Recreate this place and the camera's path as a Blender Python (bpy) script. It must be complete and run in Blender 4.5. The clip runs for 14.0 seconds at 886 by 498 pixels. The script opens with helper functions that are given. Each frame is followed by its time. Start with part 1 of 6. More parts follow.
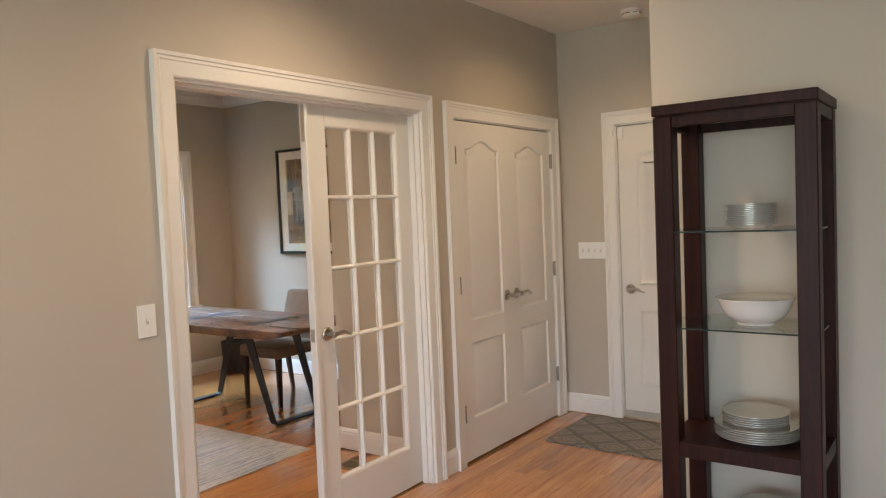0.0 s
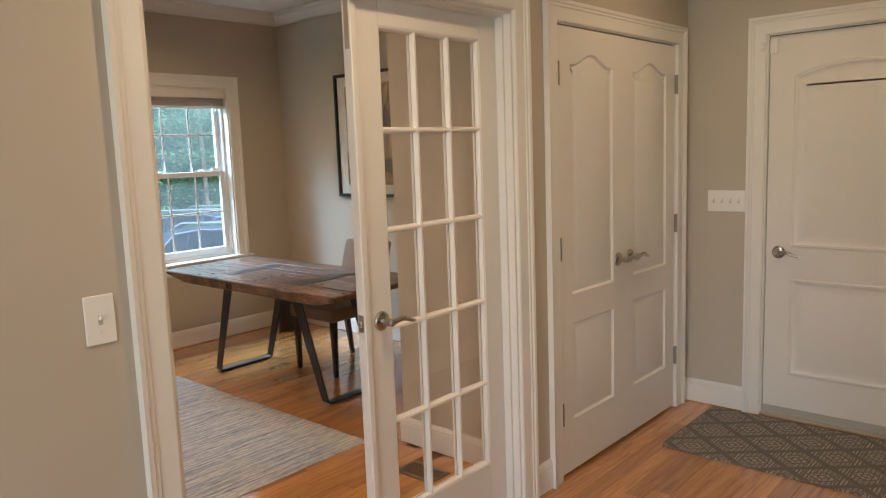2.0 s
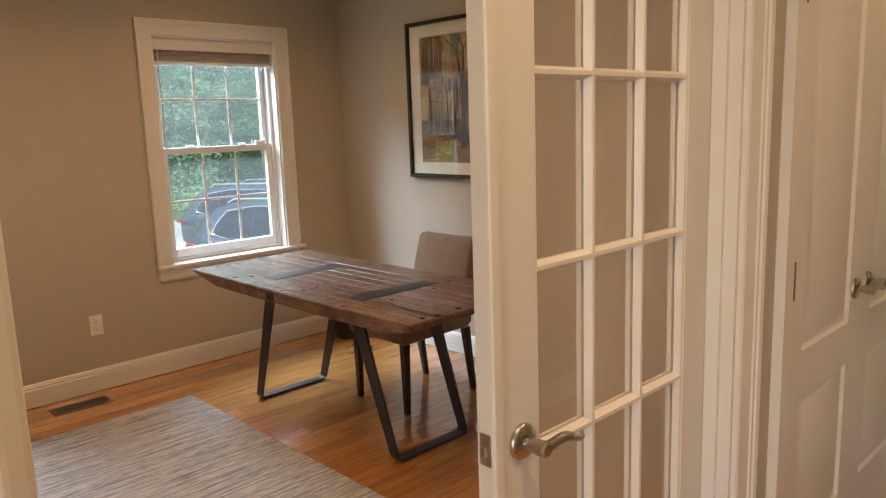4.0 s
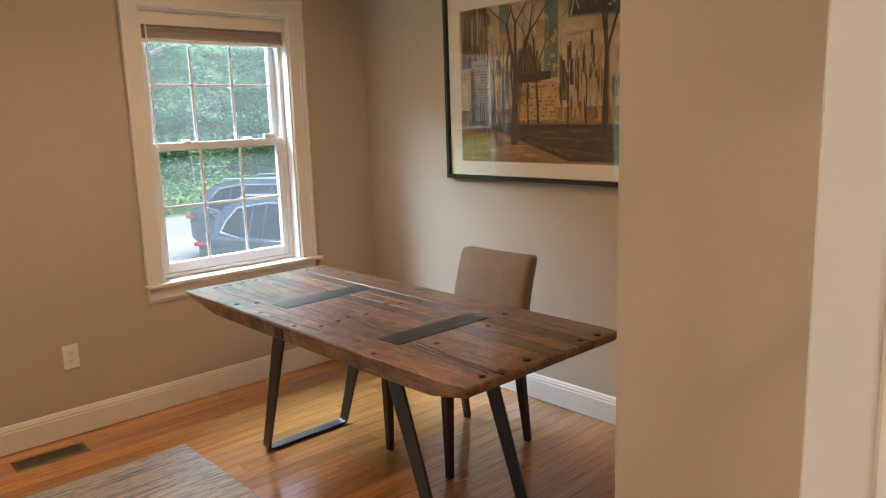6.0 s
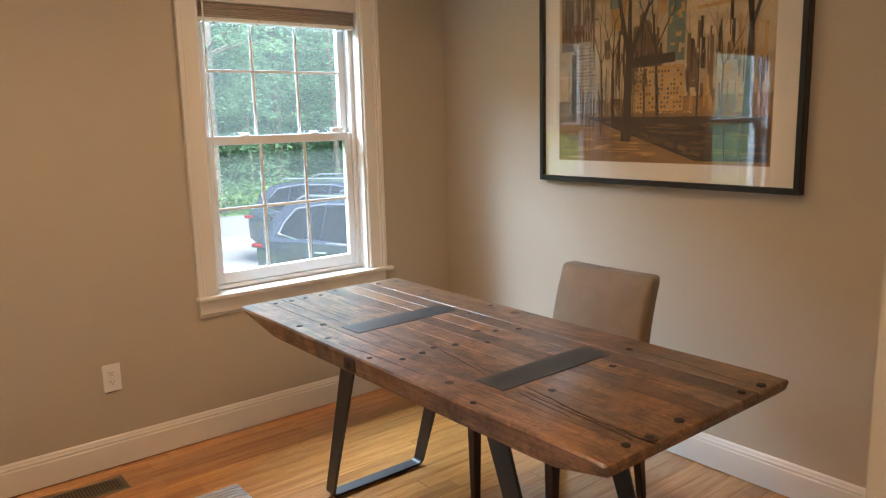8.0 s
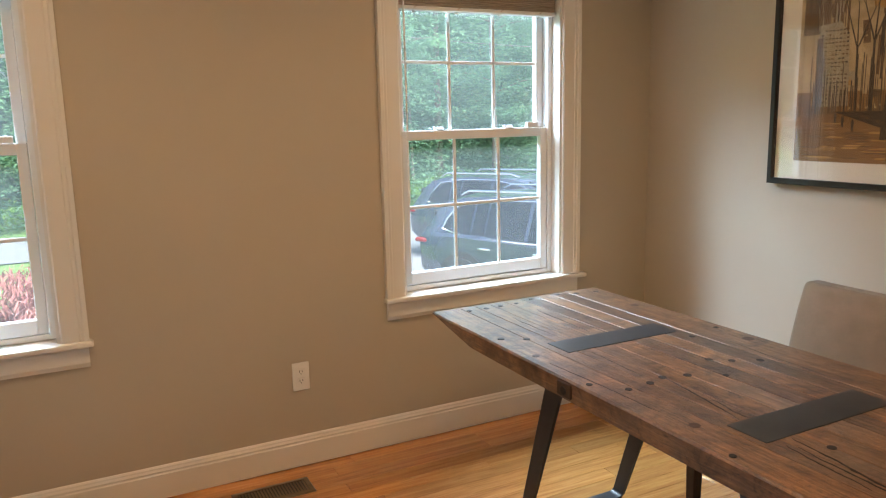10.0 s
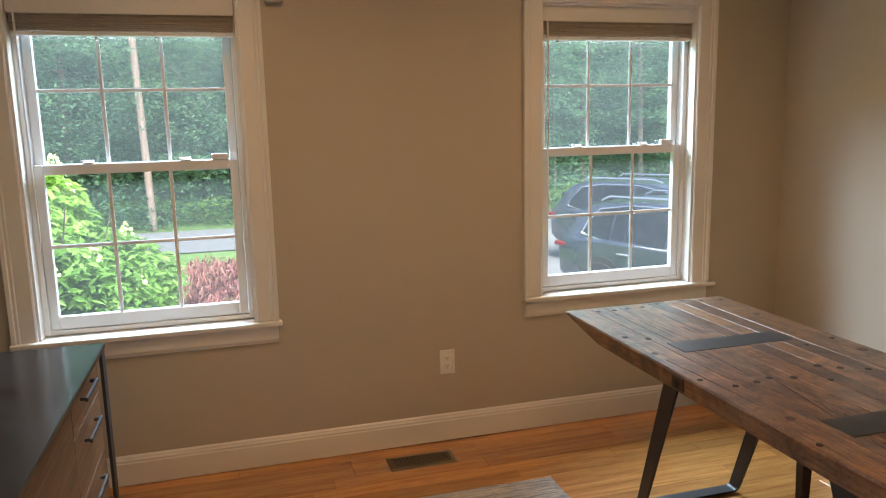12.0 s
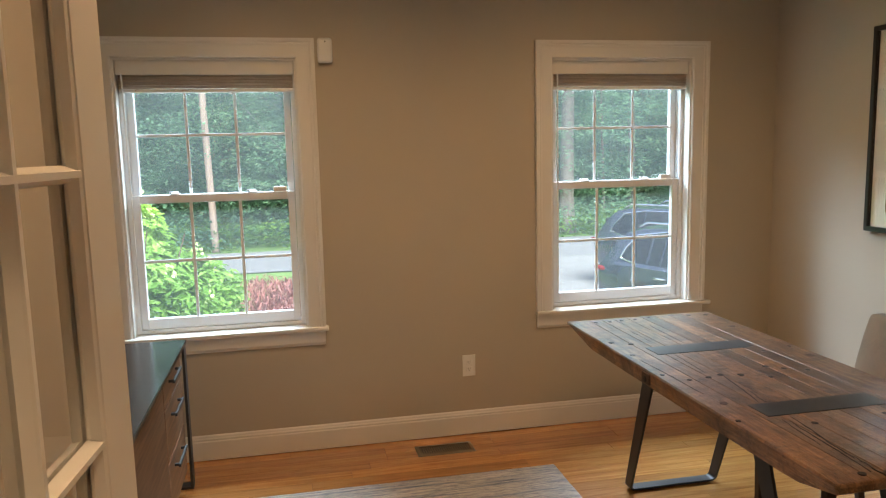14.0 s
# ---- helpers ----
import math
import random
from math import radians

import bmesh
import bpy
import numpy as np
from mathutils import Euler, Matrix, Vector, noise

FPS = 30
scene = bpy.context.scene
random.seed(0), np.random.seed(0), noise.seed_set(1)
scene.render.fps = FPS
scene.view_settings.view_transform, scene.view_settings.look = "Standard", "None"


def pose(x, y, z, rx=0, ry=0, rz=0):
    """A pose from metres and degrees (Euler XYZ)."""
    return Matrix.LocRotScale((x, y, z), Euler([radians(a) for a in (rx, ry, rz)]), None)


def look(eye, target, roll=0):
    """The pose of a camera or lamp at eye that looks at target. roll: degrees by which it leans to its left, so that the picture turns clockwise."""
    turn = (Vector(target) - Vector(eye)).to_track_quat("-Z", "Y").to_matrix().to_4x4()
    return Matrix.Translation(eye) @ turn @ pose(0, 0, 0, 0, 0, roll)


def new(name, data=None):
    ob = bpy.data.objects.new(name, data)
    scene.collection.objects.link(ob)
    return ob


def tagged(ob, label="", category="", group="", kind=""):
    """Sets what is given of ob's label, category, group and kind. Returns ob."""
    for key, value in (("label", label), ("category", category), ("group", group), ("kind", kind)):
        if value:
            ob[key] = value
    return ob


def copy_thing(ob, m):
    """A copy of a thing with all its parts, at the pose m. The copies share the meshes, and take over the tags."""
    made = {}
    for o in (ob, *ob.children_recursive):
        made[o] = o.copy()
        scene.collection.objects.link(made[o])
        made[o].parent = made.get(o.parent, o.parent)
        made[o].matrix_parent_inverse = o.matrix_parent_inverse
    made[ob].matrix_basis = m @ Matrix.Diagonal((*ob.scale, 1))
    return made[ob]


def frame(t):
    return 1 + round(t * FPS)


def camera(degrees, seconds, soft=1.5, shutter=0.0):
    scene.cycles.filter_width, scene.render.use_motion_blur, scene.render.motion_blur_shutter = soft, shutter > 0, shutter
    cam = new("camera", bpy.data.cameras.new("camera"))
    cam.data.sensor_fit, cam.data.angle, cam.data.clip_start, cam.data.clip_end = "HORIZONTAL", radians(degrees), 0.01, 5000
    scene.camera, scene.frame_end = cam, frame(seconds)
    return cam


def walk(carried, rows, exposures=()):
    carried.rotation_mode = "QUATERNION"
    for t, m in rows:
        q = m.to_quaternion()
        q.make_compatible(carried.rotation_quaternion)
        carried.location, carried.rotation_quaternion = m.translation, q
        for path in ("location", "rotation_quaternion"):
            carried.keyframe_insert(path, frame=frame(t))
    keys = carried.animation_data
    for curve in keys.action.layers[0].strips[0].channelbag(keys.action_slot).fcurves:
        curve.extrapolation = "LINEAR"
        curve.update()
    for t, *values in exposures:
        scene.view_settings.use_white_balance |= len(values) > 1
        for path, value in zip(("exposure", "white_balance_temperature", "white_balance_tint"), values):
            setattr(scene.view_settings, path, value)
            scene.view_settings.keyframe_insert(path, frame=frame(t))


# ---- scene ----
cam = camera(62.0, 14.0, soft=1.2)
PATH = [
    (0, (0.172, 0.016, 1.509), (-0.997, 1.636, 1.407), -2.4),
    (0.5, (0.029, 0.218, 1.507), (-1.17, 1.811, 1.355), -2.3),
    (1, (-0.127, 0.435, 1.504), (-1.364, 1.994, 1.311), -2.3),
    (1.5, (-0.316, 0.63, 1.494), (-1.592, 2.153, 1.264), -2.1),
    (2, (-0.516, 0.803, 1.528), (-1.832, 2.285, 1.259), -2.1),
    (2.5, (-0.742, 1.011, 1.525), (-2.09, 2.458, 1.226), -2.0),
    (3, (-1.013, 1.215, 1.513), (-2.393, 2.628, 1.194), -1.9),
    (3.5, (-1.283, 1.402, 1.517), (-2.69, 2.784, 1.189), -2.0),
    (6, (-2.213, 1.995, 1.513), (-3.658, 3.331, 1.157), -1.8),
    (6.5, (-2.333, 2.093, 1.499), (-3.787, 3.42, 1.144), -1.8),
    (7, (-2.463, 2.19, 1.48), (-3.941, 3.491, 1.131), -1.7),
    (9.5, (-3.046, 2.245, 1.462), (-4.737, 3.254, 1.113), -1.3),
    (10, (-3.079, 2.207, 1.467), (-4.837, 3.095, 1.118), -1.3),
    (10.5, (-3.044, 2.151, 1.488), (-4.857, 2.917, 1.131), -1.3),
    (11, (-2.976, 2.106, 1.511), (-4.827, 2.769, 1.147), -1.3),
    (11.5, (-2.875, 2.076, 1.52), (-4.752, 2.665, 1.159), -1.2),
    (12, (-2.713, 2.057, 1.553), (-4.609, 2.595, 1.214), -1.3),
    (12.5, (-2.57, 2.082, 1.595), (-4.482, 2.576, 1.277), -1.3),
    (13, (-2.444, 2.107, 1.603), (-4.37, 2.563, 1.312), -1.3),
    (13.5, (-2.291, 2.139, 1.608), (-4.227, 2.559, 1.337), -1.3),
    (14, (-2.099, 2.058, 1.619), (-4.04, 2.46, 1.349), -1.3),
]
EXPOSURES = [(0.0, 2.50, 6100, 13), (2.0, 2.27, 6450, 12), (3.5, 2.16, 7600, 19), (6.5, 2.38, 7300, 17), (9.5, 2.44, 7250, 16), (11.0, 2.08, 7200, 13), (12.5, 1.98, 7650, 17), (14.0, 2.04, 7500, 14)]
SKY, SUN, DAY = 0.15, 3.8, 18.0
WINDOW_FILL = 185.0
HALL_WARM, OFFICE_WARM = (1.0, 0.75, 0.48), (1.0, 0.67, 0.385)
CANS = [(-1.55, 4.0, 5.3, (1.0, 0.69, 0.37)), (-1.5, 2.2, 12.2, (1.0, 0.73, 0.45)), (-1.5, 0.2, 9.0, HALL_WARM),
        (-3.4, 2.1, 9.0, OFFICE_WARM), (-5.0, 2.1, 8.6, OFFICE_WARM), (-5.0, 3.7, 7.8, OFFICE_WARM), (-3.9, 3.2, 6.8, OFFICE_WARM)]
WALL_RGB = (0.50, 0.45, 0.375)

walk(cam, [(t, look(eye, target, roll)) for t, eye, target, roll in PATH], EXPOSURES)

# ---- daylight and lamps ----
world = bpy.data.worlds.new("world")
scene.world = world
world.use_nodes = True
wn = world.node_tree.nodes
sky = wn.new("ShaderNodeTexSky")
sky.sky_type, sky.sun_disc = "NISHITA", False
sky.sun_elevation, sky.sun_rotation = radians(52), radians(75)
world.node_tree.links.new(sky.outputs["Color"], wn["Background"].inputs["Color"])
wn["Background"].inputs["Strength"].default_value = SKY
sun_data = bpy.data.lights.new("sun", "SUN")
sun_data.energy, sun_data.angle, sun_data.color = SUN, radians(45), (0.80, 0.94, 1.0)
sun = new("sun", sun_data)
sun.matrix_world = look((20, 8, 30), (0, 2.6, 0))


def area_lamp(name, eye, target, w, h, power, color):
    data = bpy.data.lights.new(name, "AREA")
    data.shape, data.size, data.size_y, data.energy, data.color = "RECTANGLE", w, h, power, color
    ob = new(name, data)
    ob.matrix_world = look(eye, target)
    return ob


def can_lamp(name, x, y, z, power, color=(1.0, 0.75, 0.48)):
    data = bpy.data.lights.new(name, "SPOT")
    data.energy, data.color, data.spot_size, data.spot_blend, data.shadow_soft_size = power, color, radians(158), 0.9, 0.06
    ob = new(name, data)
    ob.matrix_world = look((x, y, z), (x, y, 0.001), 0)
    return ob


# ---- materials ----
def nodes_of(name):
    m = bpy.data.materials.new(name)
    m.use_nodes = True
    return m, m.node_tree.nodes, m.node_tree.links, m.node_tree.nodes["Principled BSDF"]


def coords(n, l, scale=(1, 1, 1), rot=(0, 0, 0), kind="Object"):
    tc, mp = n.new("ShaderNodeTexCoord"), n.new("ShaderNodeMapping")
    mp.inputs["Scale"].default_value, mp.inputs["Rotation"].default_value = scale, rot
    l.new(tc.outputs[kind], mp.inputs["Vector"])
    return mp.outputs["Vector"]


def noise_tex(n, l, vec, scale, detail=4.0, rough=0.55, distort=0.0):
    t = n.new("ShaderNodeTexNoise")
    t.inputs["Scale"].default_value, t.inputs["Detail"].default_value = scale, detail
    t.inputs["Roughness"].default_value, t.inputs["Distortion"].default_value = rough, distort
    l.new(vec, t.inputs["Vector"])
    return t.outputs["Fac"]


def ramp(n, l, fac, stops):
    r = n.new("ShaderNodeValToRGB")
    r.color_ramp.elements[0].position, r.color_ramp.elements[0].color = stops[0][0], (*stops[0][1], 1)
    r.color_ramp.elements[1].position, r.color_ramp.elements[1].color = stops[-1][0], (*stops[-1][1], 1)
    for p, c in stops[1:-1]:
        r.color_ramp.elements.new(p).color = (*c, 1)
    l.new(fac, r.inputs["Fac"])
    return r.outputs["Color"]


def bump(n, l, b, height, strength, dist=0.002):
    k = n.new("ShaderNodeBump")
    k.inputs["Strength"].default_value, k.inputs["Distance"].default_value = strength, dist
    l.new(height, k.inputs["Height"])
    l.new(k.outputs["Normal"], b.inputs["Normal"])


def mixc(n, l, kind, fac, a, b):
    m = n.new("ShaderNodeMix")
    m.data_type, m.blend_type = "RGBA", kind
    for sock, v in ((m.inputs[0], fac), (m.inputs[6], a), (m.inputs[7], b)):
        if isinstance(v, (int, float)):
            sock.default_value = v
        elif isinstance(v, tuple):
            sock.default_value = (*v, 1)
        else:
            l.new(v, sock)
    return m.outputs[2]


def darker(c, k):
    return tuple(v * k for v in c)


def coat(name, color, rough=0.6, vary=0.06, grain=220.0, relief=0.12, metal=0.0, big=1.3):
    """Painted or plain surface: large soft blotches, fine roller grain."""
    m, n, l, b = nodes_of(name)
    v = coords(n, l)
    big_f, fine = noise_tex(n, l, v, big, 3), noise_tex(n, l, v, grain, 2)
    col = ramp(n, l, big_f, [(0.3, darker(color, 1 - vary)), (0.7, darker(color, 1 + vary))])
    l.new(col, b.inputs["Base Color"])
    rr = n.new("ShaderNodeMapRange")
    rr.inputs[3].default_value, rr.inputs[4].default_value = rough - 0.06, rough + 0.06
    l.new(noise_tex(n, l, v, 9.0, 4), rr.inputs[0])
    l.new(rr.outputs[0], b.inputs["Roughness"])
    b.inputs["Metallic"].default_value = metal
    bump(n, l, b, fine, relief, 0.001)
    return m


def glass(name, tint=(1, 1, 1), ior=1.45, glare=0.0):
    m, n, l, b = nodes_of(name)
    n.remove(b)
    tr, gl, lw, mx, pw, sc = (n.new("ShaderNode" + k) for k in ("BsdfTransparent", "BsdfGlossy", "LayerWeight", "MixShader", "Math", "Math"))
    tr.inputs["Color"].default_value = (*tint, 1)
    gl.inputs["Roughness"].default_value = 0.0
    lw.inputs["Blend"].default_value = 0.5
    f0 = ((ior - 1) / (ior + 1)) ** 2
    pw.operation, sc.operation = "POWER", "MULTIPLY_ADD"
    pw.inputs[1].default_value, sc.inputs[1].default_value, sc.inputs[2].default_value = 5.0, 1 - f0, f0
    l.new(lw.outputs["Facing"], pw.inputs[0]), l.new(pw.outputs[0], sc.inputs[0])
    l.new(sc.outputs[0], mx.inputs[0]), l.new(gl.outputs[0], mx.inputs[2])
    through_glass = tr.outputs[0]
    # A pale translucent veil mixed in imitates glare and haze over the view.
    if glare:
        glare_diffuse, veil = n.new("ShaderNodeBsdfTranslucent"), n.new("ShaderNodeMixShader")
        l.new(ramp(n, l, noise_tex(n, l, coords(n, l), 3.0, 5), [(0.3, (0.6,) * 3), (0.7, (0.85,) * 3)]), glare_diffuse.inputs["Color"])
        veil.inputs[0].default_value = glare
        l.new(through_glass, veil.inputs[1]), l.new(glare_diffuse.outputs[0], veil.inputs[2])
        through_glass = veil.outputs[0]
    l.new(through_glass, mx.inputs[1])
    l.new(mx.outputs[0], n["Material Output"].inputs["Surface"])
    return m


def plank_wood(name, dark, mid, light, axis="Y", rough=0.3, length=1.0, spread=0.35, coat_w=0.0, relief=0.15, per="Object", fine=1.0):
    """Strip or board with long grain; each board takes its own tone."""
    m, n, l, b = nodes_of(name)
    if per == "Object":
        rnd = n.new("ShaderNodeObjectInfo").outputs["Random"]
    else:
        rnd = n.new("ShaderNodeNewGeometry").outputs["Random Per Island"]
    tc = n.new("ShaderNodeTexCoord")
    add = n.new("ShaderNodeVectorMath")
    add.operation = "MULTIPLY_ADD"
    l.new(rnd, add.inputs[0])
    add.inputs[1].default_value = (37.0, 53.0, 11.0)
    l.new(tc.outputs["Object"], add.inputs[2])
    mp = n.new("ShaderNodeMapping")
    s = {"X": (1.6, 30, 30), "Y": (30, 1.6, 30), "Z": (30, 30, 1.6)}[axis]
    mp.inputs["Scale"].default_value = tuple(k * fine for k in s)
    l.new(add.outputs[0], mp.inputs["Vector"])
    g1 = noise_tex(n, l, mp.outputs[0], 1.0, 6, 0.62, 1.4)
    g2 = noise_tex(n, l, mp.outputs[0], 5.0, 4, 0.6, 0.4)
    col = ramp(n, l, g1, [(0.28, dark), (0.5, mid), (0.75, light)])
    tone = ramp(n, l, rnd, [(0.0, (1 - spread,) * 3), (0.5, (1.0, 0.98, 0.96)), (1.0, (1 + spread * 0.7, 1 + spread * 0.6, 1 + spread * 0.45))])
    col = mixc(n, l, "MULTIPLY", 1.0, col, tone)
    pores = ramp(n, l, g2, [(0.36, (0.62, 0.58, 0.55)), (0.48, (1, 1, 1))])
    col = mixc(n, l, "MULTIPLY", 0.4, col, pores)
    l.new(col, b.inputs["Base Color"])
    b.inputs["Roughness"].default_value = rough
    b.inputs["Coat Weight"].default_value, b.inputs["Coat Roughness"].default_value = coat_w, 0.12
    bump(n, l, b, g2, relief, 0.0008)
    return m


WALL = coat("greige wall paint", WALL_RGB, 0.72, 0.03, 260, 0.18)
CEIL = coat("ceiling paint", (0.78, 0.76, 0.72), 0.9, 0.02, 180, 0.25)
TRIM = coat("white trim paint", (0.78, 0.765, 0.73), 0.34, 0.025, 90, 0.05)
DOOR = coat("white door paint", (0.76, 0.74, 0.70), 0.38, 0.025, 120, 0.10)
VINYL = coat("white vinyl", (0.8, 0.82, 0.83), 0.35, 0.015, 60, 0.03)
NICKEL = coat("satin nickel", (0.46, 0.43, 0.39), 0.28, 0.05, 400, 0.05, 1.0)
STEEL = coat("hinge steel", (0.5, 0.49, 0.46), 0.35, 0.05, 300, 0.05, 1.0)
BLACK_METAL = coat("black powder coat", (0.022, 0.024, 0.028), 0.42, 0.2, 500, 0.12)
PLATE = coat("white plastic plate", (0.82, 0.81, 0.78), 0.3, 0.01, 50, 0.02)
SLOT = coat("dark slot", (0.03, 0.03, 0.03), 0.6, 0.1)
CLEAR = glass("door glass", ior=1.56)
VEILED = glass("window glass", glare=0.024)
OAK = plank_wood("red oak floor", (0.37, 0.148, 0.044), (0.53, 0.235, 0.070), (0.63, 0.318, 0.110), "Y", 0.22, spread=0.22, coat_w=1.0)
OAK_REST = plank_wood("red oak floor further off", (0.37, 0.148, 0.044), (0.53, 0.235, 0.070), (0.63, 0.318, 0.110), "Y", 0.22, spread=0.22, coat_w=1.0, per="Island")


# ---- mesh helpers ----
def finish(name, bm, material, smooth=False):
    bmesh.ops.recalc_face_normals(bm, faces=bm.faces)
    me = bpy.data.meshes.new(name)
    bm.to_mesh(me)
    bm.free()
    for mt in (material if isinstance(material, (list, tuple)) else [material]):
        me.materials.append(mt)
    if smooth:
        for p in me.polygons:
            p.use_smooth = True
        me.set_sharp_from_angle(angle=radians(38))
    return me


def part(name, bm, material, parent=None, label="", smooth=False):
    ob = new(name, finish(name, bm, material, smooth))
    if parent:
        ob.parent = parent
    return tagged(ob, label) if label else ob


def thing(name, label, category, group="", at=None):
    ob = new(name)
    ob.empty_display_size = 0.1
    if at is not None:
        ob.matrix_world = at
    return tagged(ob, label, category, group)


def setting(name, bm, material, label="", category="", smooth=False):
    return tagged(part(name, bm, material, None, "", smooth), label, category, "", "structure")


def box(bm, x0, x1, y0, y1, z0, z1, bevel=0.0, seg=1):
    c = [bm.verts.new((x, y, z)) for x in (x0, x1) for y in (y0, y1) for z in (z0, z1)]
    fs = [bm.faces.new([c[i] for i in q]) for q in ((0, 1, 3, 2), (4, 6, 7, 5), (0, 4, 5, 1), (2, 3, 7, 6), (0, 2, 6, 4), (1, 5, 7, 3))]
    if bevel:
        es = list({e for f in fs for e in f.edges})
        bmesh.ops.bevel(bm, geom=es, offset=bevel, segments=seg, affect="EDGES", profile=0.5)
    return bm


def boxes(*rows, bevel=0.0):
    bm = bmesh.new()
    for r in rows:
        box(bm, *r, bevel=bevel)
    return bm


def tube(bm, pts, r, sides=10, caps=True):
    """A round rod along points; r is one radius or one for each point."""
    rs = r if isinstance(r, (list, tuple)) else [r] * len(pts)
    rings, last = [], None
    for i, p in enumerate(pts):
        a, b = Vector(pts[max(i - 1, 0)]), Vector(pts[min(i + 1, len(pts) - 1)])
        d = (b - a).normalized()
        u = d.orthogonal().normalized() if last is None else (last - d * last.dot(d)).normalized()
        last, v = u, d.cross(u)
        rings.append([bm.verts.new(Vector(p) + rs[i] * (u * math.cos(k) + v * math.sin(k))) for k in np.arange(sides) * 2 * math.pi / sides])
    for p, q in zip(rings, rings[1:]):
        for i in range(sides):
            bm.faces.new((p[i], p[(i + 1) % sides], q[(i + 1) % sides], q[i]))
    if caps:
        bm.faces.new(rings[0][::-1]), bm.faces.new(rings[-1])
    return bm


def lathe(bm, profile, at=(0, 0, 0), sides=32, axis="Z"):
    """Turned shape; profile is radius, height pairs."""
    rings = []
    for r, h in profile:
        ring = []
        for k in np.arange(sides) * 2 * math.pi / sides:
            a, b = r * math.cos(k), r * math.sin(k)
            p = {"Z": (a, b, h), "X": (h, a, b), "Y": (a, h, b)}[axis]
            ring.append(bm.verts.new(Vector(at) + Vector(p)))
        rings.append(ring)
    for p, q in zip(rings, rings[1:]):
        for i in range(sides):
            bm.faces.new((p[i], p[(i + 1) % sides], q[(i + 1) % sides], q[i]))
    bm.faces.new(rings[0][::-1]), bm.faces.new(rings[-1])
    return bm


def run(bm, profile, path, place, closed=False):
    """A moulding: profile points (u, w) carried along mitred path rows; place(u, w, row) gives the point."""
    rows = [[bm.verts.new(place(u, w, s)) for u, w in profile] for s in path]
    pairs = list(zip(rows, rows[1:])) + ([(rows[-1], rows[0])] if closed else [])
    k = len(profile)
    for p, q in pairs:
        for i in range(k):
            bm.faces.new((p[i], p[(i + 1) % k], q[(i + 1) % k], q[i]))
    if not closed:
        bm.faces.new(rows[0][::-1]), bm.faces.new(rows[-1])
    return bm


CASING = [(0.0, -0.004), (0.0, 0.012), (0.006, 0.016), (0.058, 0.017), (0.062, 0.021), (0.072, 0.021), (0.076, 0.026), (0.09, 0.028), (0.09, -0.004)]


def casing(axis, a0, a1, zt, face, side, z0=0.0, wide=1.0):
    """Mitred casing round three sides of an opening from a0 to a1, on the wall face."""
    def place(u, w, s):
        a, z = ((a0 - u, z0), (a0 - u, zt + u), (a1 + u, zt + u), (a1 + u, z0))[s]
        p = face + side * w
        return (p, a, z) if axis == "x" else (a, p, z)
    return run(bmesh.new(), [(u * wide, w) for u, w in CASING], range(4), place)


BASE = [(-0.004, 0.0), (0.015, 0.0), (0.015, 0.100), (0.012, 0.106), (0.013, 0.114), (0.009, 0.122), (0.008, 0.128), (0.003, 0.135), (-0.004, 0.135)]


def baseboard(p, q):
    """A skirting run from p to q, proud on the left-hand side of the way."""
    p, q = Vector((*p, 0)), Vector((*q, 0))
    d = (q - p).normalized()
    nrm = Vector((-d.y, d.x, 0))
    return run(bmesh.new(), BASE, (p, q), lambda u, w, s: s + nrm * u + Vector((0, 0, w + 0.004)))


# ---- the shell ----
XH, XR = -2.27, -2.42            # hall face and office face of the door wall
XW, XO = -6.03, -6.20            # window wall, inside and outside
YP, YL = 4.90, 0.72              # picture wall and the wall across from it
H = 2.75
FR = (1.706, 3.230, 2.055)       # opening of the glazed double door
CL = (3.540, 4.745, 2.045)       # opening of the closet
EN = (-1.840, -0.985, 2.055)     # opening of the entry door
W = [(3.502, 4.352, 0.690, 2.095), (1.240, 2.125, 0.690, 2.095)]

setting("wall_west", boxes((XO, XW, YL - 0.15, W[1][0], 0, H), (XO, XW, W[1][1], W[0][0], 0, H), (XO, XW, W[0][1], 5.05, 0, H),
        *[(XO, XW, w[0], w[1], 0, w[2] - 0.023) for w in W], *[(XO, XW, w[0], w[1], w[3], H) for w in W]), WALL, "greige painted office wall with two windows", "wall")
setting("wall_door", boxes((XR, XH, -3.5, FR[0], 0, H), (XR, XH, FR[1], CL[0], 0, H), (XR, XH, CL[1], YP, 0, H),
        (XR, XH, FR[0], FR[1], FR[2], H), (XR, XH, CL[0], CL[1], CL[2], H)), WALL, "greige painted wall with the glazed double door and closet", "wall")
setting("wall_north", boxes((XW, EN[0], YP, 5.05, 0, H), (EN[1], -0.852, YP, 5.05, 0, H), (EN[0], EN[1], YP, 5.05, EN[2], H)), WALL, "greige painted wall behind the picture and entry door", "wall")
setting("wall_closet", boxes((-3.178, XR, 3.442, 3.53, 0, H), (-3.178, -3.07, 3.53, YP, 0, H)), WALL, "greige painted closet bump-out in the office", "wall")
setting("wall_office_south", boxes((XW, XR, YL - 0.15, YL, 0, H), (-4.28, XR, YL, 1.556, 0, H)), WALL, "greige painted office side wall", "wall")
setting("wall_cabinet", boxes((-0.852, 3.6, 2.876, 3.0, 0, H), (-0.852, -0.735, 3.0, 5.05, 0, H)), WALL, "light greige wall behind the display cabinet", "wall")
setting("wall_east", boxes((3.6, 3.75, -3.5, 3.0, 0, H)), WALL, "plain greige wall", "wall")
SW = (-1.4, 2.4, 0.3, 2.3)
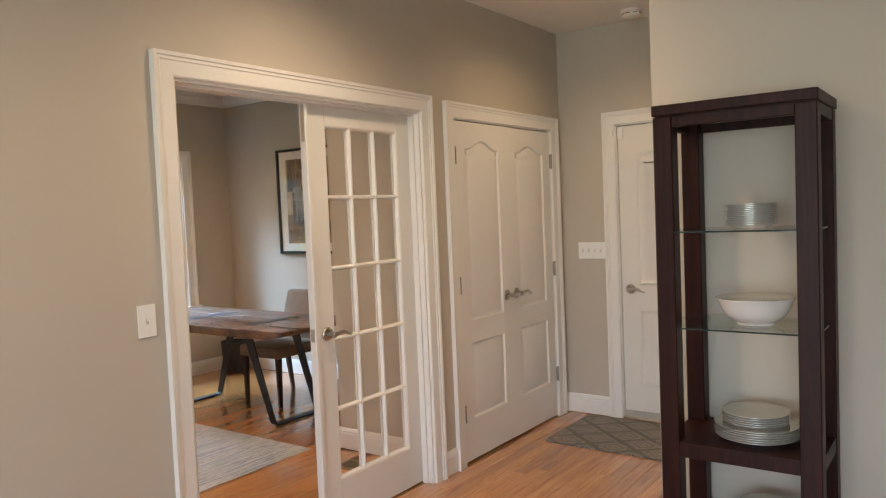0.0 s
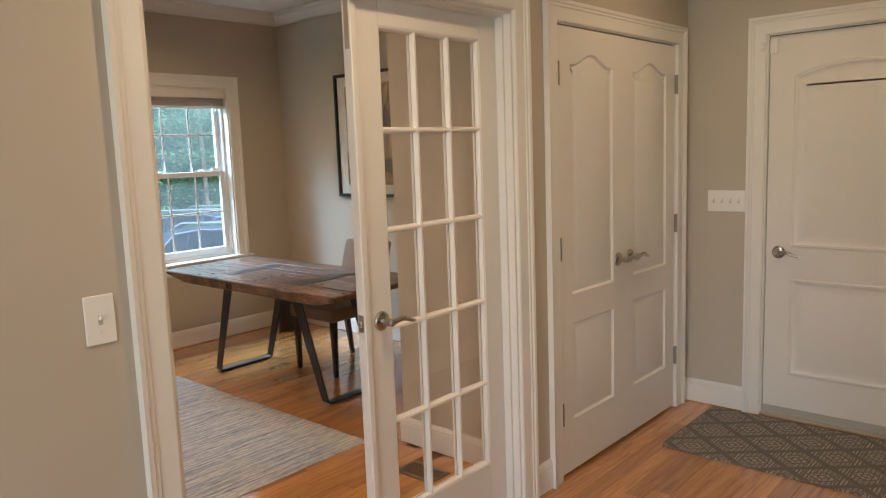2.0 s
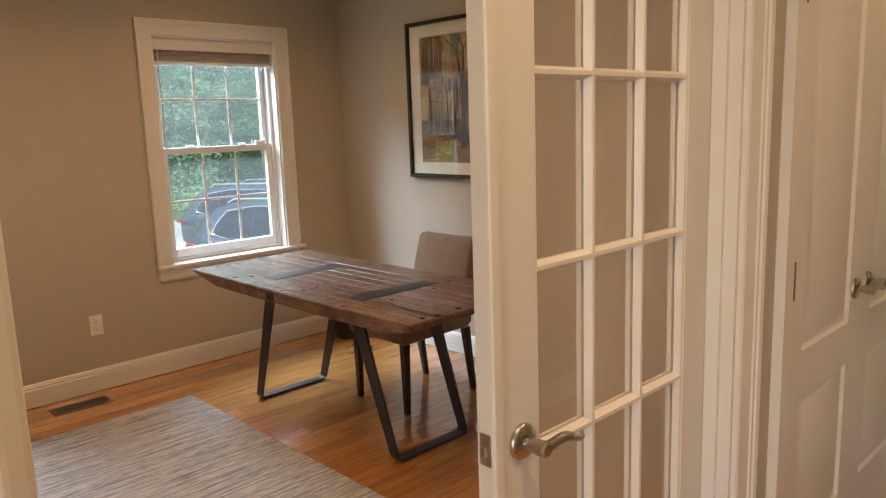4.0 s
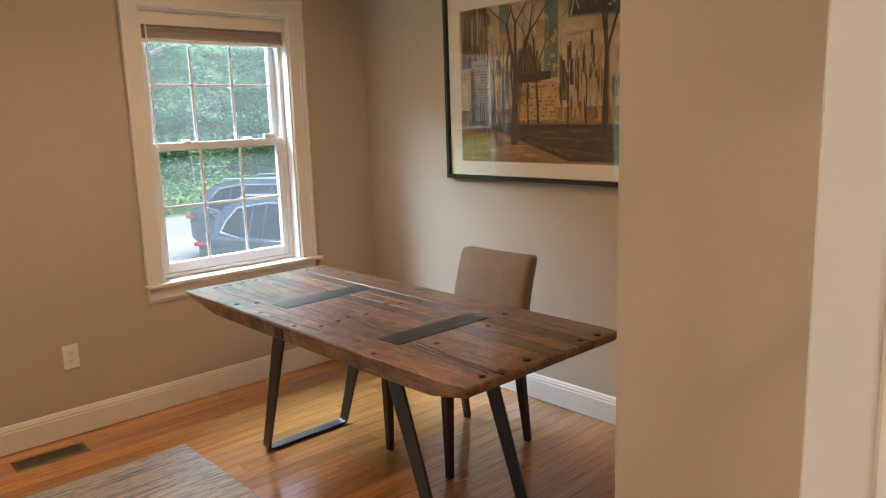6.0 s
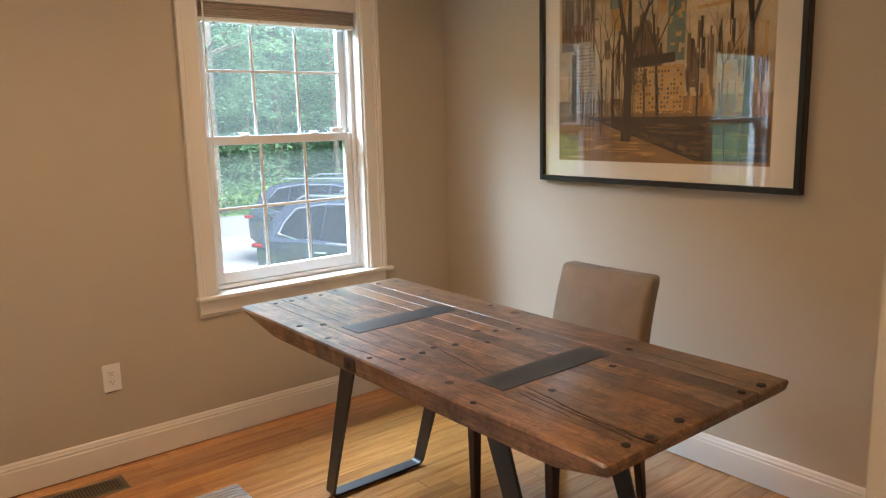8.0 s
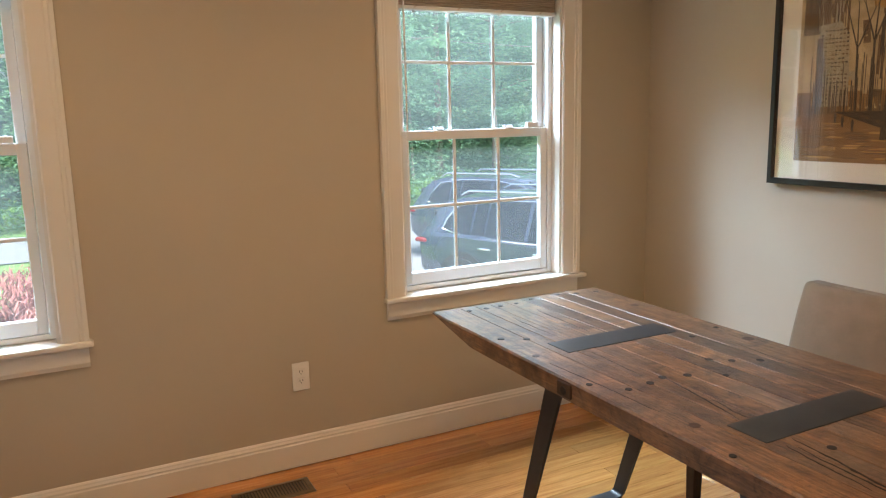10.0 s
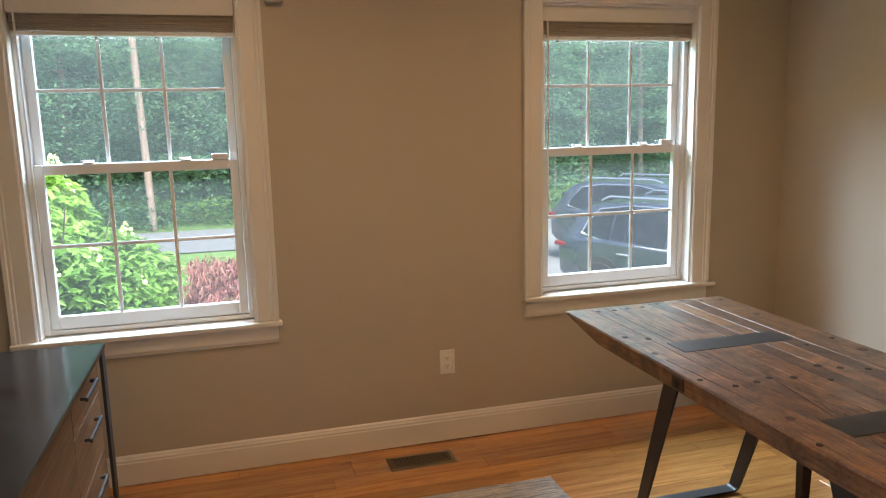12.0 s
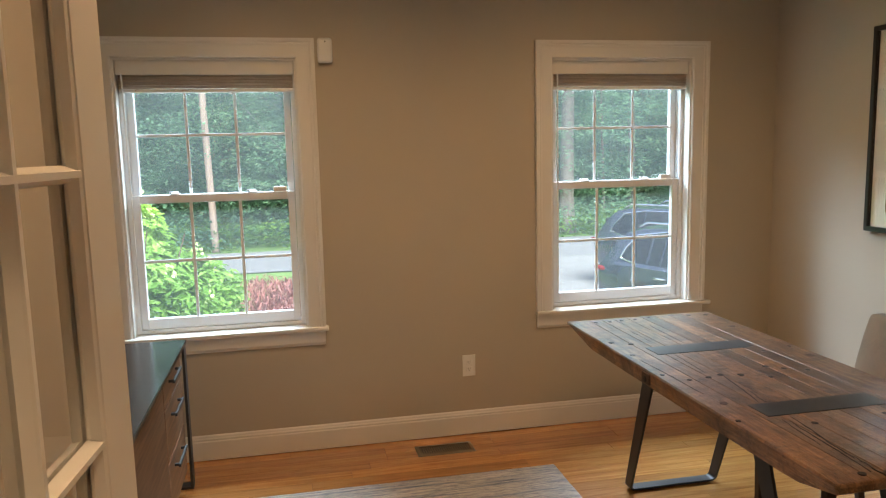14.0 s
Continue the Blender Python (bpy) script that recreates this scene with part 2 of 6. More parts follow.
setting("wall_south", boxes((XR, SW[0], -3.65, -3.5, 0, H), (SW[1], 3.75, -3.65, -3.5, 0, H), (SW[0], SW[1], -3.65, -3.5, 0, SW[2]), (SW[0], SW[1], -3.65, -3.5, SW[3], H)), WALL, "plain greige wall with a wide window", "wall")
setting("ceiling", boxes((XO, 3.75, -3.65, 5.05, H, H + 0.2)), CEIL, "flat white painted ceiling", "ceiling")
floor = setting("floor", boxes((XO, 3.75, -3.65, 5.05, -0.12, -0.004)), coat("joint", (0.14, 0.058, 0.022), 0.7, 0.2), "orange-brown oak strip floor with a satin finish", "floor")
area_lamp("daylight_south_window", (0.5, -3.62, 1.3), (0.5, 0, 1.2), 3.6, 1.9, DAY, (0.86, 0.93, 1.0))
for w in W:
    # hidden lamp added outside each office window, standing in for sky over the trees
    area_lamp("window_skylight", (-8.3, (w[0] + w[1]) / 2, 4.0), (-5.1, (w[0] + w[1]) / 2, 0.75), 2.2, 2.0, WINDOW_FILL, (0.52, 0.77, 1.0))
for x, y, p, c in CANS:
    can_lamp("recessed_lamp", x, y, H - 0.03, p, c)

# trim
setting("door_casing", casing("x", FR[0], FR[1], FR[2], XH, 1), TRIM, "white moulded casing round the double door", "trim")
setting("door_casing", casing("x", FR[0], FR[1], FR[2], XR, -1), TRIM, "white moulded casing round the double door", "trim")
setting("door_casing", casing("x", CL[0], CL[1], CL[2], XH, 1), TRIM, "white moulded casing round the closet doors", "trim")
setting("door_casing", casing("y", EN[0], EN[1], EN[2], YP, -1), TRIM, "white moulded casing round the entry door", "trim")
setting("door_jamb", boxes((XR + 0.001, XH + 0.001, FR[0] - 0.001, FR[0] + 0.012, 0, FR[2]), (XR + 0.001, XH + 0.001, FR[1] - 0.012, FR[1] + 0.001, 0, FR[2]),
        (XR + 0.001, XH + 0.001, FR[0] + 0.012, FR[1] - 0.012, FR[2] - 0.012, FR[2] + 0.001),
        (-2.334, -2.300, FR[0] + 0.012, FR[0] + 0.024, 0, FR[2] - 0.012), (-2.334, -2.300, FR[1] - 0.024, FR[1] - 0.012, 0, FR[2] - 0.012),
        (-2.334, -2.300, FR[0] + 0.024, FR[1] - 0.024, FR[2] - 0.024, FR[2] - 0.012)), TRIM, "white painted jamb with a door stop", "trim")
setting("closet_jamb", boxes((XR + 0.001, XH + 0.001, CL[0] - 0.001, CL[0] + 0.006, 0, CL[2]), (XR + 0.001, XH + 0.001, CL[1] - 0.006, CL[1] + 0.001, 0, CL[2]),
        (XR + 0.001, XH + 0.001, CL[0] + 0.006, CL[1] - 0.006, CL[2] - 0.006, CL[2] + 0.001)), TRIM, "white painted closet jamb", "trim")
setting("entry_jamb", boxes((EN[0] - 0.001, EN[0] + 0.006, YP - 0.001, 5.05, 0, EN[2]), (EN[1] - 0.006, EN[1] + 0.001, YP - 0.001, 5.05, 0, EN[2]),
        (EN[0] + 0.006, EN[1] - 0.006, YP - 0.001, 5.05, EN[2] - 0.006, EN[2] + 0.001)), TRIM, "white painted entry jamb", "trim")
for p, q in [((XH, FR[0] - 0.09), (XH, -3.5)), ((XH, CL[0] - 0.09), (XH, FR[1] + 0.09)), ((XH, YP), (XH, CL[1] + 0.09)),
             ((EN[0] - 0.09, YP), (XH + 0.016, YP)), ((XW, YP), (XW, YL)), ((-3.178, YP), (XW + 0.016, YP)), ((-3.178, 3.442), (-3.178, YP - 0.016)),
             ((XR, 3.442), (-3.178 - 0.015, 3.442)), ((XW + 0.016, YL), (-4.28, YL)), ((-4.28, YL + 0.016), (-4.28, 1.556)), ((-4.28 - 0.015, 1.556), (XR, 1.556)), ((3.6, 2.876), (-0.852, 2.876)), ((-0.852, 2.876), (-0.852, YP))]:
    setting("baseboard", baseboard(p, q), TRIM, "white moulded baseboard", "trim")

CROWN = [(0.0, -0.10), (0.012, -0.10), (0.016, -0.085), (0.04, -0.06), (0.062, -0.03), (0.085, -0.018), (0.09, -0.004), (0.09, 0.002), (0.0, 0.002)]
corners = [(XW, YP, 1, -1), (-3.178, YP, -1, -1), (-3.178, 3.442, -1, -1), (XR, 3.442, -1, -1), (XR, 1.556, -1, 1), (-4.28, 1.556, -1, 1), (-4.28, YL, -1, 1), (XW, YL, 1, 1)]
setting("crown_moulding", run(bmesh.new(), CROWN, corners, lambda u, w, s: (s[0] + s[2] * u, s[1] + s[3] * u, H + w), closed=True), TRIM, "white crown moulding round the office ceiling", "trim")

# ---- windows ----
BLIND = plank_wood("taupe faux wood blind", (0.40, 0.31, 0.23), (0.56, 0.45, 0.35), (0.66, 0.56, 0.45), "Y", 0.4, spread=0.1)
CORD = coat("white cord", (0.7, 0.68, 0.62), 0.6, 0.02)


def window(i, y0, y1, z0, z1):
    w = tagged(thing("window_%d" % i, "white double-hung window with a raised taupe blind", "window"), kind="structure")
    j = 0.011
    part("jamb_liner", boxes((XO + 0.02, XW + 0.001, y0 - 0.001, y0 + j, z0, z1), (XO + 0.02, XW + 0.001, y1 - j, y1 + 0.001, z0, z1), (XO + 0.02, XW + 0.001, y0 + j, y1 - j, z1 - j, z1 + 0.001)), TRIM, w)
    part("window_casing", casing("x", y0, y1, z1, XW, 1, z0, 1.06), TRIM, w)
    part("window_stool", box(bmesh.new(), XO + 0.02, XW + 0.042, y0 - 0.102, y1 + 0.132 if i == 1 else y1 + 0.108, z0 - 0.022, z0, 0.006, 2), TRIM, w)
    part("window_apron", run(bmesh.new(), [(-0.004, 0.0), (0.014, 0.0), (0.018, -0.006), (0.018, -0.062), (0.012, -0.074), (0.01, -0.080), (-0.004, -0.080)], ((y0 - 0.09,), (y1 + 0.09,)),
         lambda u, v, s: (XW + u, s[0], z0 - 0.022 + v)), TRIM, w)
    a0, a1, b0, b1 = y0 + j, y1 - j, z0 + 0.002, z1 - j
    part("window_frame", boxes((-6.185, -6.095, a0, a0 + 0.022, b0, b1), (-6.185, -6.095, a1 - 0.022, a1, b0, b1), (-6.185, -6.095, a0 + 0.022, a1 - 0.022, b0, b0 + 0.02), (-6.185, -6.095, a0 + 0.022, a1 - 0.022, b1 - 0.02, b1), bevel=0.002), VINYL, w)
    zm = 1.372
    for nm, x0, x1, s0, s1 in (("lower_sash", -6.137, -6.103, b0 + 0.022, zm + 0.042), ("upper_sash", -6.175, -6.141, zm, b1 - 0.02)):
        p0, p1, st = a0 + 0.024, a1 - 0.024, 0.036
        bt, tp = (0.055, 0.042) if nm == "lower_sash" else (0.042, 0.045)
        sash = part(nm, boxes((x0, x1, p0, p0 + st, s0, s1), (x0, x1, p1 - st, p1, s0, s1), (x0, x1, p0 + st, p1 - st, s0, s0 + bt), (x0, x1, p0 + st, p1 - st, s1 - tp, s1), bevel=0.003), VINYL, w)
        g0, g1, h0, h1 = p0 + st, p1 - st, s0 + bt, s1 - tp
        xm = (x0 + x1) / 2
        pane = part("pane", boxes((xm - 0.002, xm + 0.002, g0 + 0.0005, g1 - 0.0005, h0 + 0.0005, h1 - 0.0005)), VEILED, sash, "window glass with a faint veil standing in for glare")
        pane.visible_shadow = False
        for k in (1, 2):
            y = g0 + (g1 - g0) * k / 3
            part("muntin", box(bmesh.new(), xm + 0.003, xm + 0.011, y - 0.008, y + 0.008, h0, h1, 0.003), VINYL, sash)
        z = (h0 + h1) / 2
        part("muntin", box(bmesh.new(), xm + 0.0035, xm + 0.0115, g0, g1, z - 0.008, z + 0.008, 0.003), VINYL, sash)
    for k in (0.27, 0.72):
        y = a0 + (a1 - a0) * k
        part("sash_lock", lathe(bmesh.new(), [(0.024, 0), (0.024, 0.006), (0.012, 0.012), (0.006, 0.013)], (-6.12, y, zm + 0.042), 16), VINYL, w, smooth=True)
        part("lock_lever", box(bmesh.new(), -6.128, -6.112, y - 0.03, y + 0.02, zm + 0.05, zm + 0.058, 0.003), VINYL, w)
    part("alarm_contact", box(bmesh.new(), -6.128, -6.106, a1 - 0.135, a1 - 0.065, zm + 0.0425, zm + 0.068, 0.004, 2), PLATE, w)
    blind = thing("window_blind", "raised taupe faux-wood blind with a white valance", "blind", "window blinds")
    part("valance", box(bmesh.new(), -6.060, -6.045, y0 + 0.013, y1 - 0.013, 2.012, 2.086, 0.004, 2), TRIM, blind, "white valance board")
    part("head_rail", box(bmesh.new(), -6.098, -6.062, y0 + 0.018, y1 - 0.018, 2.045, 2.086, 0.002), VINYL, blind)
    for k in range(11):
        z = 1.949 + k * 0.0078
        o = 0.0015 * math.sin(k * 2.3 + i)
        part("slat", box(bmesh.new(), -6.104 + o, -6.056 + o, y0 + 0.02, y1 - 0.02, z, z + 0.0045, 0.0012), BLIND, blind)
    part("bottom_rail", box(bmesh.new(), -6.106, -6.054, y0 + 0.02, y1 - 0.02, 1.928, 1.945, 0.004, 2), PLATE, blind)
    for k in (0.12, 0.37, 0.63, 0.88):
        y = y0 + (y1 - y0) * k
        part("ladder_cord", tube(bmesh.new(), [(-6.0535, y - 0.008 + 0.016 * (q % 2), 1.936 + q * 0.0095) for q in range(9)], 0.0016, 6), BLIND, blind)
        part("cord_button", lathe(bmesh.new(), [(0.006, 0), (0.009, 0.002), (0.009, 0.006), (0.004, 0.008)], (-6.08, y, 1.9195), 12), CORD, blind)
    part("wand", tube(bmesh.new(), [(-6.05, y0 + 0.04, 2.03), (-6.046, y0 + 0.041, 1.98), (-6.047, y0 + 0.043, 1.5), (-6.047, y0 + 0.044, 1.1)], 0.0045, 8), PLATE, blind)
    return w


window(1, *W[0])
window(2, *W[1])


# ---- doors ----
def lever(parent, at, along, out, material=NICKEL):
    """A curved lever on a round rose: at the rose's centre, along the way the lever points, out from the door."""
    at, a, n = Vector(at), Vector(along), Vector(out)
    m = Matrix((a, Vector((0, 0, 1)), n)).transposed().to_4x4()
    m.translation = at
    h = part("door_handle", lathe(bmesh.new(), [(0.034, 0.0), (0.034, 0.004), (0.031, 0.009), (0.024, 0.012), (0.012, 0.014), (0.0115, 0.034)], (0, 0, 0), 28), material, parent, "satin nickel lever handle", True)
    h.matrix_local = m
    pts, rs = [], []
    for k in range(15):
        q = k / 14
        pts.append((-0.012 + 0.128 * q, 0.010 * math.sin(q * 5.2 - 0.6) * min(1, q * 2) - 0.004 * q, 0.046 + 0.010 * math.sin(q * 2.8)))
        rs.append(0.0095 + 0.0025 * math.sin(q * 3.1) - 0.004 * q)
    bm = tube(bmesh.new(), pts, rs, 12)
    lv = part("lever", bm, material, h, "", True)
    part("lever_hub", lathe(bmesh.new(), [(0.0135, 0.032), (0.0145, 0.036), (0.0145, 0.056), (0.011, 0.06), (0.004, 0.061)], (0, 0, 0), 20), material, h, "", True)
    return h


HINGE = coat("dull hinge steel", (0.30, 0.28, 0.25), 0.4, 0.05, 300, 0.05, 0.9)


def hinge(parent, x, y, z, plate=False):
    bm = tube(bmesh.new(), [(x, y, z - 0.05), (x, y, z + 0.05)], 0.0065, 12)
    for k in (-0.05, -0.017, 0.017, 0.05):
        lathe(bm, [(0.0072, -0.0012), (0.0072, 0.0012)], (x, y, z + k), 12)
    if plate:
        box(bm, x - 0.009, x - 0.003, y - 0.011, y + 0.011, z - 0.049, z + 0.049, 0.001)
    part("hinge", bm, HINGE, parent, "steel hinge", True)


def french_leaf(parent, width, z0, z1, sl=0.119):
    """Glazed leaf, local: x along from the hinge, y thickness, z up."""
    t, st, top, bot = 0.0435, 0.112, z1 - 0.098, z0 + 0.215
    for a, b in ((0, st), (width - sl, width)):
        part("stile", box(bmesh.new(), a, b, -t, 0, z0, z1, 0.002), DOOR, parent)
    part("top_rail", box(bmesh.new(), st, width - sl, -t, 0, top, z1, 0.001), DOOR, parent)
    part("bottom_rail", box(bmesh.new(), st, width - sl, -t, 0, z0, bot, 0.001), DOOR, parent)
    gw, gh = (width - st - sl), (top - bot)
    m = 0.022
    prof = [(-m / 2, 0.0), (-0.005, 0.013), (-0.004, 0.0165), (0.004, 0.0165), (0.005, 0.013), (m / 2, 0.0)]
    bead = [(0.0, 0.0), (0.0, 0.017), (0.006, 0.015), (0.013, 0.004), (0.013, 0.0)]
    for i in (1, 2):
        x = st + gw * i / 3
        for s in (-1, 1):
            part("muntin", run(bmesh.new(), prof, (bot, top), lambda u, v, q: (x + u, -t / 2 + s * (0.003 + v), q)), DOOR, parent)
    for i in (1, 2, 3, 4):
        z = bot + gh * i / 5
        for s in (-1, 1):
            part("muntin", run(bmesh.new(), prof, (st, width - sl), lambda u, v, q: (q, -t / 2 + s * (0.0034 + v), z + u)), DOOR, parent)
    for s in (-1, 1):
        loop = ((st, bot, 1, 1), (width - sl, bot, -1, 1), (width - sl, top, -1, -1), (st, top, 1, -1))
        part("glazing_bead", run(bmesh.new(), bead, loop, lambda u, v, q: (q[0] + q[2] * u, -t / 2 + s * (0.003 + v), q[1] + q[3] * u), closed=True), DOOR, parent)
    for i in range(3):
        for k in range(5):
            p = part("pane", boxes((st + gw * i / 3 + 0.001, st + gw * (i + 1) / 3 - 0.001, -t / 2 - 0.002, -t / 2 + 0.002, bot + gh * k / 5 + 0.001, bot + gh * (k + 1) / 5 - 0.001)), CLEAR, parent, "clear glass pane")
            p.visible_shadow = False


LW = 0.768
leaf = tagged(thing("door_1", "white fifteen-pane glazed door leaf standing closed", "door"), kind="structure")
leaf.matrix_world = pose(-2.336, FR[1] - 0.014, 0, 0, 0, -90)
french_leaf(leaf, LW, 0.008, 2.04)
lever(leaf, (LW - 0.07, 0.0, 0.948), (-1, 0, 0), (0, 1, 0))
lever(leaf, (LW - 0.07, -0.0435, 0.948), (-1, 0, 0), (0, -1, 0))
part("astragal", box(bmesh.new(), LW - 0.012, LW + 0.014, 0.0005, 0.012, 0.01, 2.036, 0.003), DOOR, leaf)
part("latch_plate", box(bmesh.new(), LW + 0.0003, LW + 0.002, -0.036, -0.008, 0.918, 0.978, 0.0008), STEEL, leaf, "steel latch plate")
part("latch_bolt", box(bmesh.new(), LW + 0.002, LW + 0.011, -0.029, -0.015, 0.937, 0.957, 0.002), NICKEL, leaf)
part("flush_bolt", box(bmesh.new(), LW + 0.0003, LW + 0.0018, -0.033, -0.010, 1.86, 2.03, 0.0006), STEEL, leaf, "steel flush bolt plate")
for z in (0.28, 1.03, 1.80):
    hinge(leaf, 0.004, -0.049, z)
leaf = tagged(thing("door_2", "white fifteen-pane glazed door leaf standing open", "door"), kind="structure")
leaf.matrix_world = pose(-2.4195, FR[0] + 0.014, 0, 0, 0, 90 + 85.6)
french_leaf(leaf, LW, 0.008, 2.04, 0.108)
part("flush_bolt", box(bmesh.new(), LW + 0.0003, LW + 0.0018, -0.033, -0.010, 1.86, 2.03, 0.0006), STEEL, leaf, "steel flush bolt plate")
part("strike_plate", box(bmesh.new(), LW + 0.0003, LW + 0.0018, -0.036, -0.008, 0.91, 0.985, 0.0006), STEEL, leaf, "steel strike plate")


def inset(loop, d):
    """The closed 2D loop, counter-clockwise, moved inwards by d."""
    out, k = [], len(loop)
    for i in range(k):
        p, c, q = Vector(loop[i - 1]), Vector(loop[i]), Vector(loop[(i + 1) % k])
        a, b = (c - p).normalized(), (q - c).normalized()
        na, nb = Vector((-a.y, a.x)), Vector((-b.y, b.x))
        s = (na + nb)
        out.append(c + s * (d / max(0.35, 1 + na.dot(nb))))
    return out


def arch_panel(a0, a1, z0, z1, rise, flat=0.0, steps=14):
    """Panel outline whose top swells by rise above its shoulders; flat is the straight part of each shoulder."""
    pts = [(a0, z0), (a1, z0)]
    for i in range(steps + 1):
        q = i / steps
        a = a1 + (a0 - a1) * q
        s = min(max((min(q, 1 - q) - flat) / (0.5 - flat), 0), 1)
        pts.append((a, z1 + rise * ((0.5 - 0.5 * math.cos(math.pi * s)) if flat > 0 else 1 - (2 * q - 1) ** 2)))
    return pts if rise else [(a0, z0), (a1, z0), (a1, z1), (a0, z1)]


def panel_skin(bm, w, z0, z1, panels, place, steps):
    """Moulded door face: flat stiles with sunk and raised panels."""
    outer = [bm.verts.new(place(a, z, 0)) for a, z in ((0, z0), (w, z0), (w, z1), (0, z1))]
    edges = [bm.edges.new((outer[i], outer[(i + 1) % 4])) for i in range(4)]
    for p in panels:
        loops = []
        for d, h in steps:
            loops.append([bm.verts.new(place(q[0], q[1], h)) for q in inset(p, d)])
        k = len(p)
        edges += [bm.edges.new((loops[0][i], loops[0][(i + 1) % k])) for i in range(k)]
        for u, v in zip(loops, loops[1:]):
            for i in range(k):
                bm.faces.new((u[i], u[(i + 1) % k], v[(i + 1) % k], v[i]))
        bm.faces.new(loops[-1])
    bmesh.ops.triangle_fill(bm, edges=edges, use_beauty=True)


PANEL_STEPS = [(0.0, 0.0), (0.009, -0.010), (0.018, -0.011), (0.044, -0.002), (0.048, -0.001)]


def panel_door(parent, w, z0, z1, panels, place, back, steps=PANEL_STEPS):
    bm = bmesh.new()
    panel_skin(bm, w, z0, z1, panels, place, steps)
    ring = [bm.verts.new(place(a, z, h)) for h in (0, -back) for a, z in ((0, z0), (w, z0), (w, z1), (0, z1))]
    for i in range(4):
        bm.faces.new((ring[i], ring[(i + 1) % 4], ring[4 + (i + 1) % 4], ring[4 + i]))
    bm.faces.new(ring[4:])
    bmesh.ops.remove_doubles(bm, verts=bm.verts, dist=0.0002)
    part("door_slab", bm, DOOR, parent, "", True)


cw = (CL[1] - CL[0] - 0.012 - 0.009) / 2
for i, y in enumerate((CL[0] + 0.009, CL[1] - 0.009 - cw)):
    d = tagged(thing("door_%d" % (3 + i), "white moulded two-panel closet door standing closed", "door", "closet doors"), kind="structure")
    o = 0.0 if i else 0.003
    p0 = 0.105
    panels = [arch_panel(p0, cw - p0, 0.85, 1.875, 0.052, 0.06), arch_panel(p0, cw - p0, 0.262, 0.715, 0)]
    panel_door(d, cw, 0.012 + 0.004 * (1 - i), CL[2] - 0.012, panels, lambda a, z, h: (-2.272 + o + h, y + a, z), 0.035)
    lever(d, (-2.272 + o, y + (cw - 0.062 if i == 0 else 0.062), 0.955), (0, 1, 0), (1, 0, 0))
    hy = CL[0] + 0.006 if i == 0 else CL[1] - 0.006
    for z in (0.31, 1.07, 1.83):
        hinge(d, -2.2605, hy, z, True)
    part("ball_catch", box(bmesh.new(), -2.30, -2.285, y + (cw - 0.07 if i == 0 else 0.03), y + (cw - 0.03 if i == 0 else 0.07), CL[2] - 0.012, CL[2] - 0.0065), STEEL, d)

d = tagged(thing("door_5", "white moulded entry door with an arched panel", "door"), kind="structure")
ew = EN[1] - EN[0] - 0.018
ep = 0.125
ES = [(0.0, 0.0), (0.006, 0.006), (0.016, 0.006), (0.024, -0.002), (0.036, -0.005), (0.066, -0.001), (0.070, 0.0)]
panel_door(d, ew, 0.012, EN[2] - 0.010, [arch_panel(ep, ew - ep, 0.945, 1.835, 0.062, 0.0, 24), arch_panel(ep, ew - ep, 0.245, 0.775, 0)],
           lambda a, z, h: (EN[0] + 0.009 + a, 4.918 - h, z), 0.044, ES)
lever(d, (EN[0] + 0.009 + 0.065, 4.918, 0.915), (1, 0, 0), (0, -1, 0))
part("alarm_contact", box(bmesh.new(), EN[0] + 0.012, EN[0] + 0.050, 4.898, 4.9178, 1.955, 2.03, 0.004, 2), PLATE, d)
part("alarm_magnet", box(bmesh.new(), EN[0] - 0.024, EN[0] - 0.008, 4.862, 4.885, 1.975, 2.015, 0.003, 2), PLATE, d)
part("weather_strip", boxes((EN[0] + 0.006, EN[0] + 0.012, 4.922, 4.934, 0.01, EN[2] - 0.006), (EN[0] + 0.012, EN[1] - 0.012, 4.922, 4.934, EN[2] - 0.011, EN[2] - 0.006)), SLOT, d)
part("kick_strip", box(bmesh.new(), EN[0] + 0.012, EN[1] - 0.012, 4.9135, 4.9178, 0.014, 0.06, 0.001), coat("scuffed grey strip", (0.42, 0.41, 0.37), 0.5, 0.25, 60, 0.2), d, "scuffed grey sweep")
setting("threshold", box(bmesh.new(), EN[0], EN[1], 4.885, 5.05, 0.0, 0.018, 0.006, 2), coat("threshold metal", (0.5, 0.45, 0.36), 0.45, 0.15, 200, 0.1, 0.8), "worn metal door threshold", "threshold")

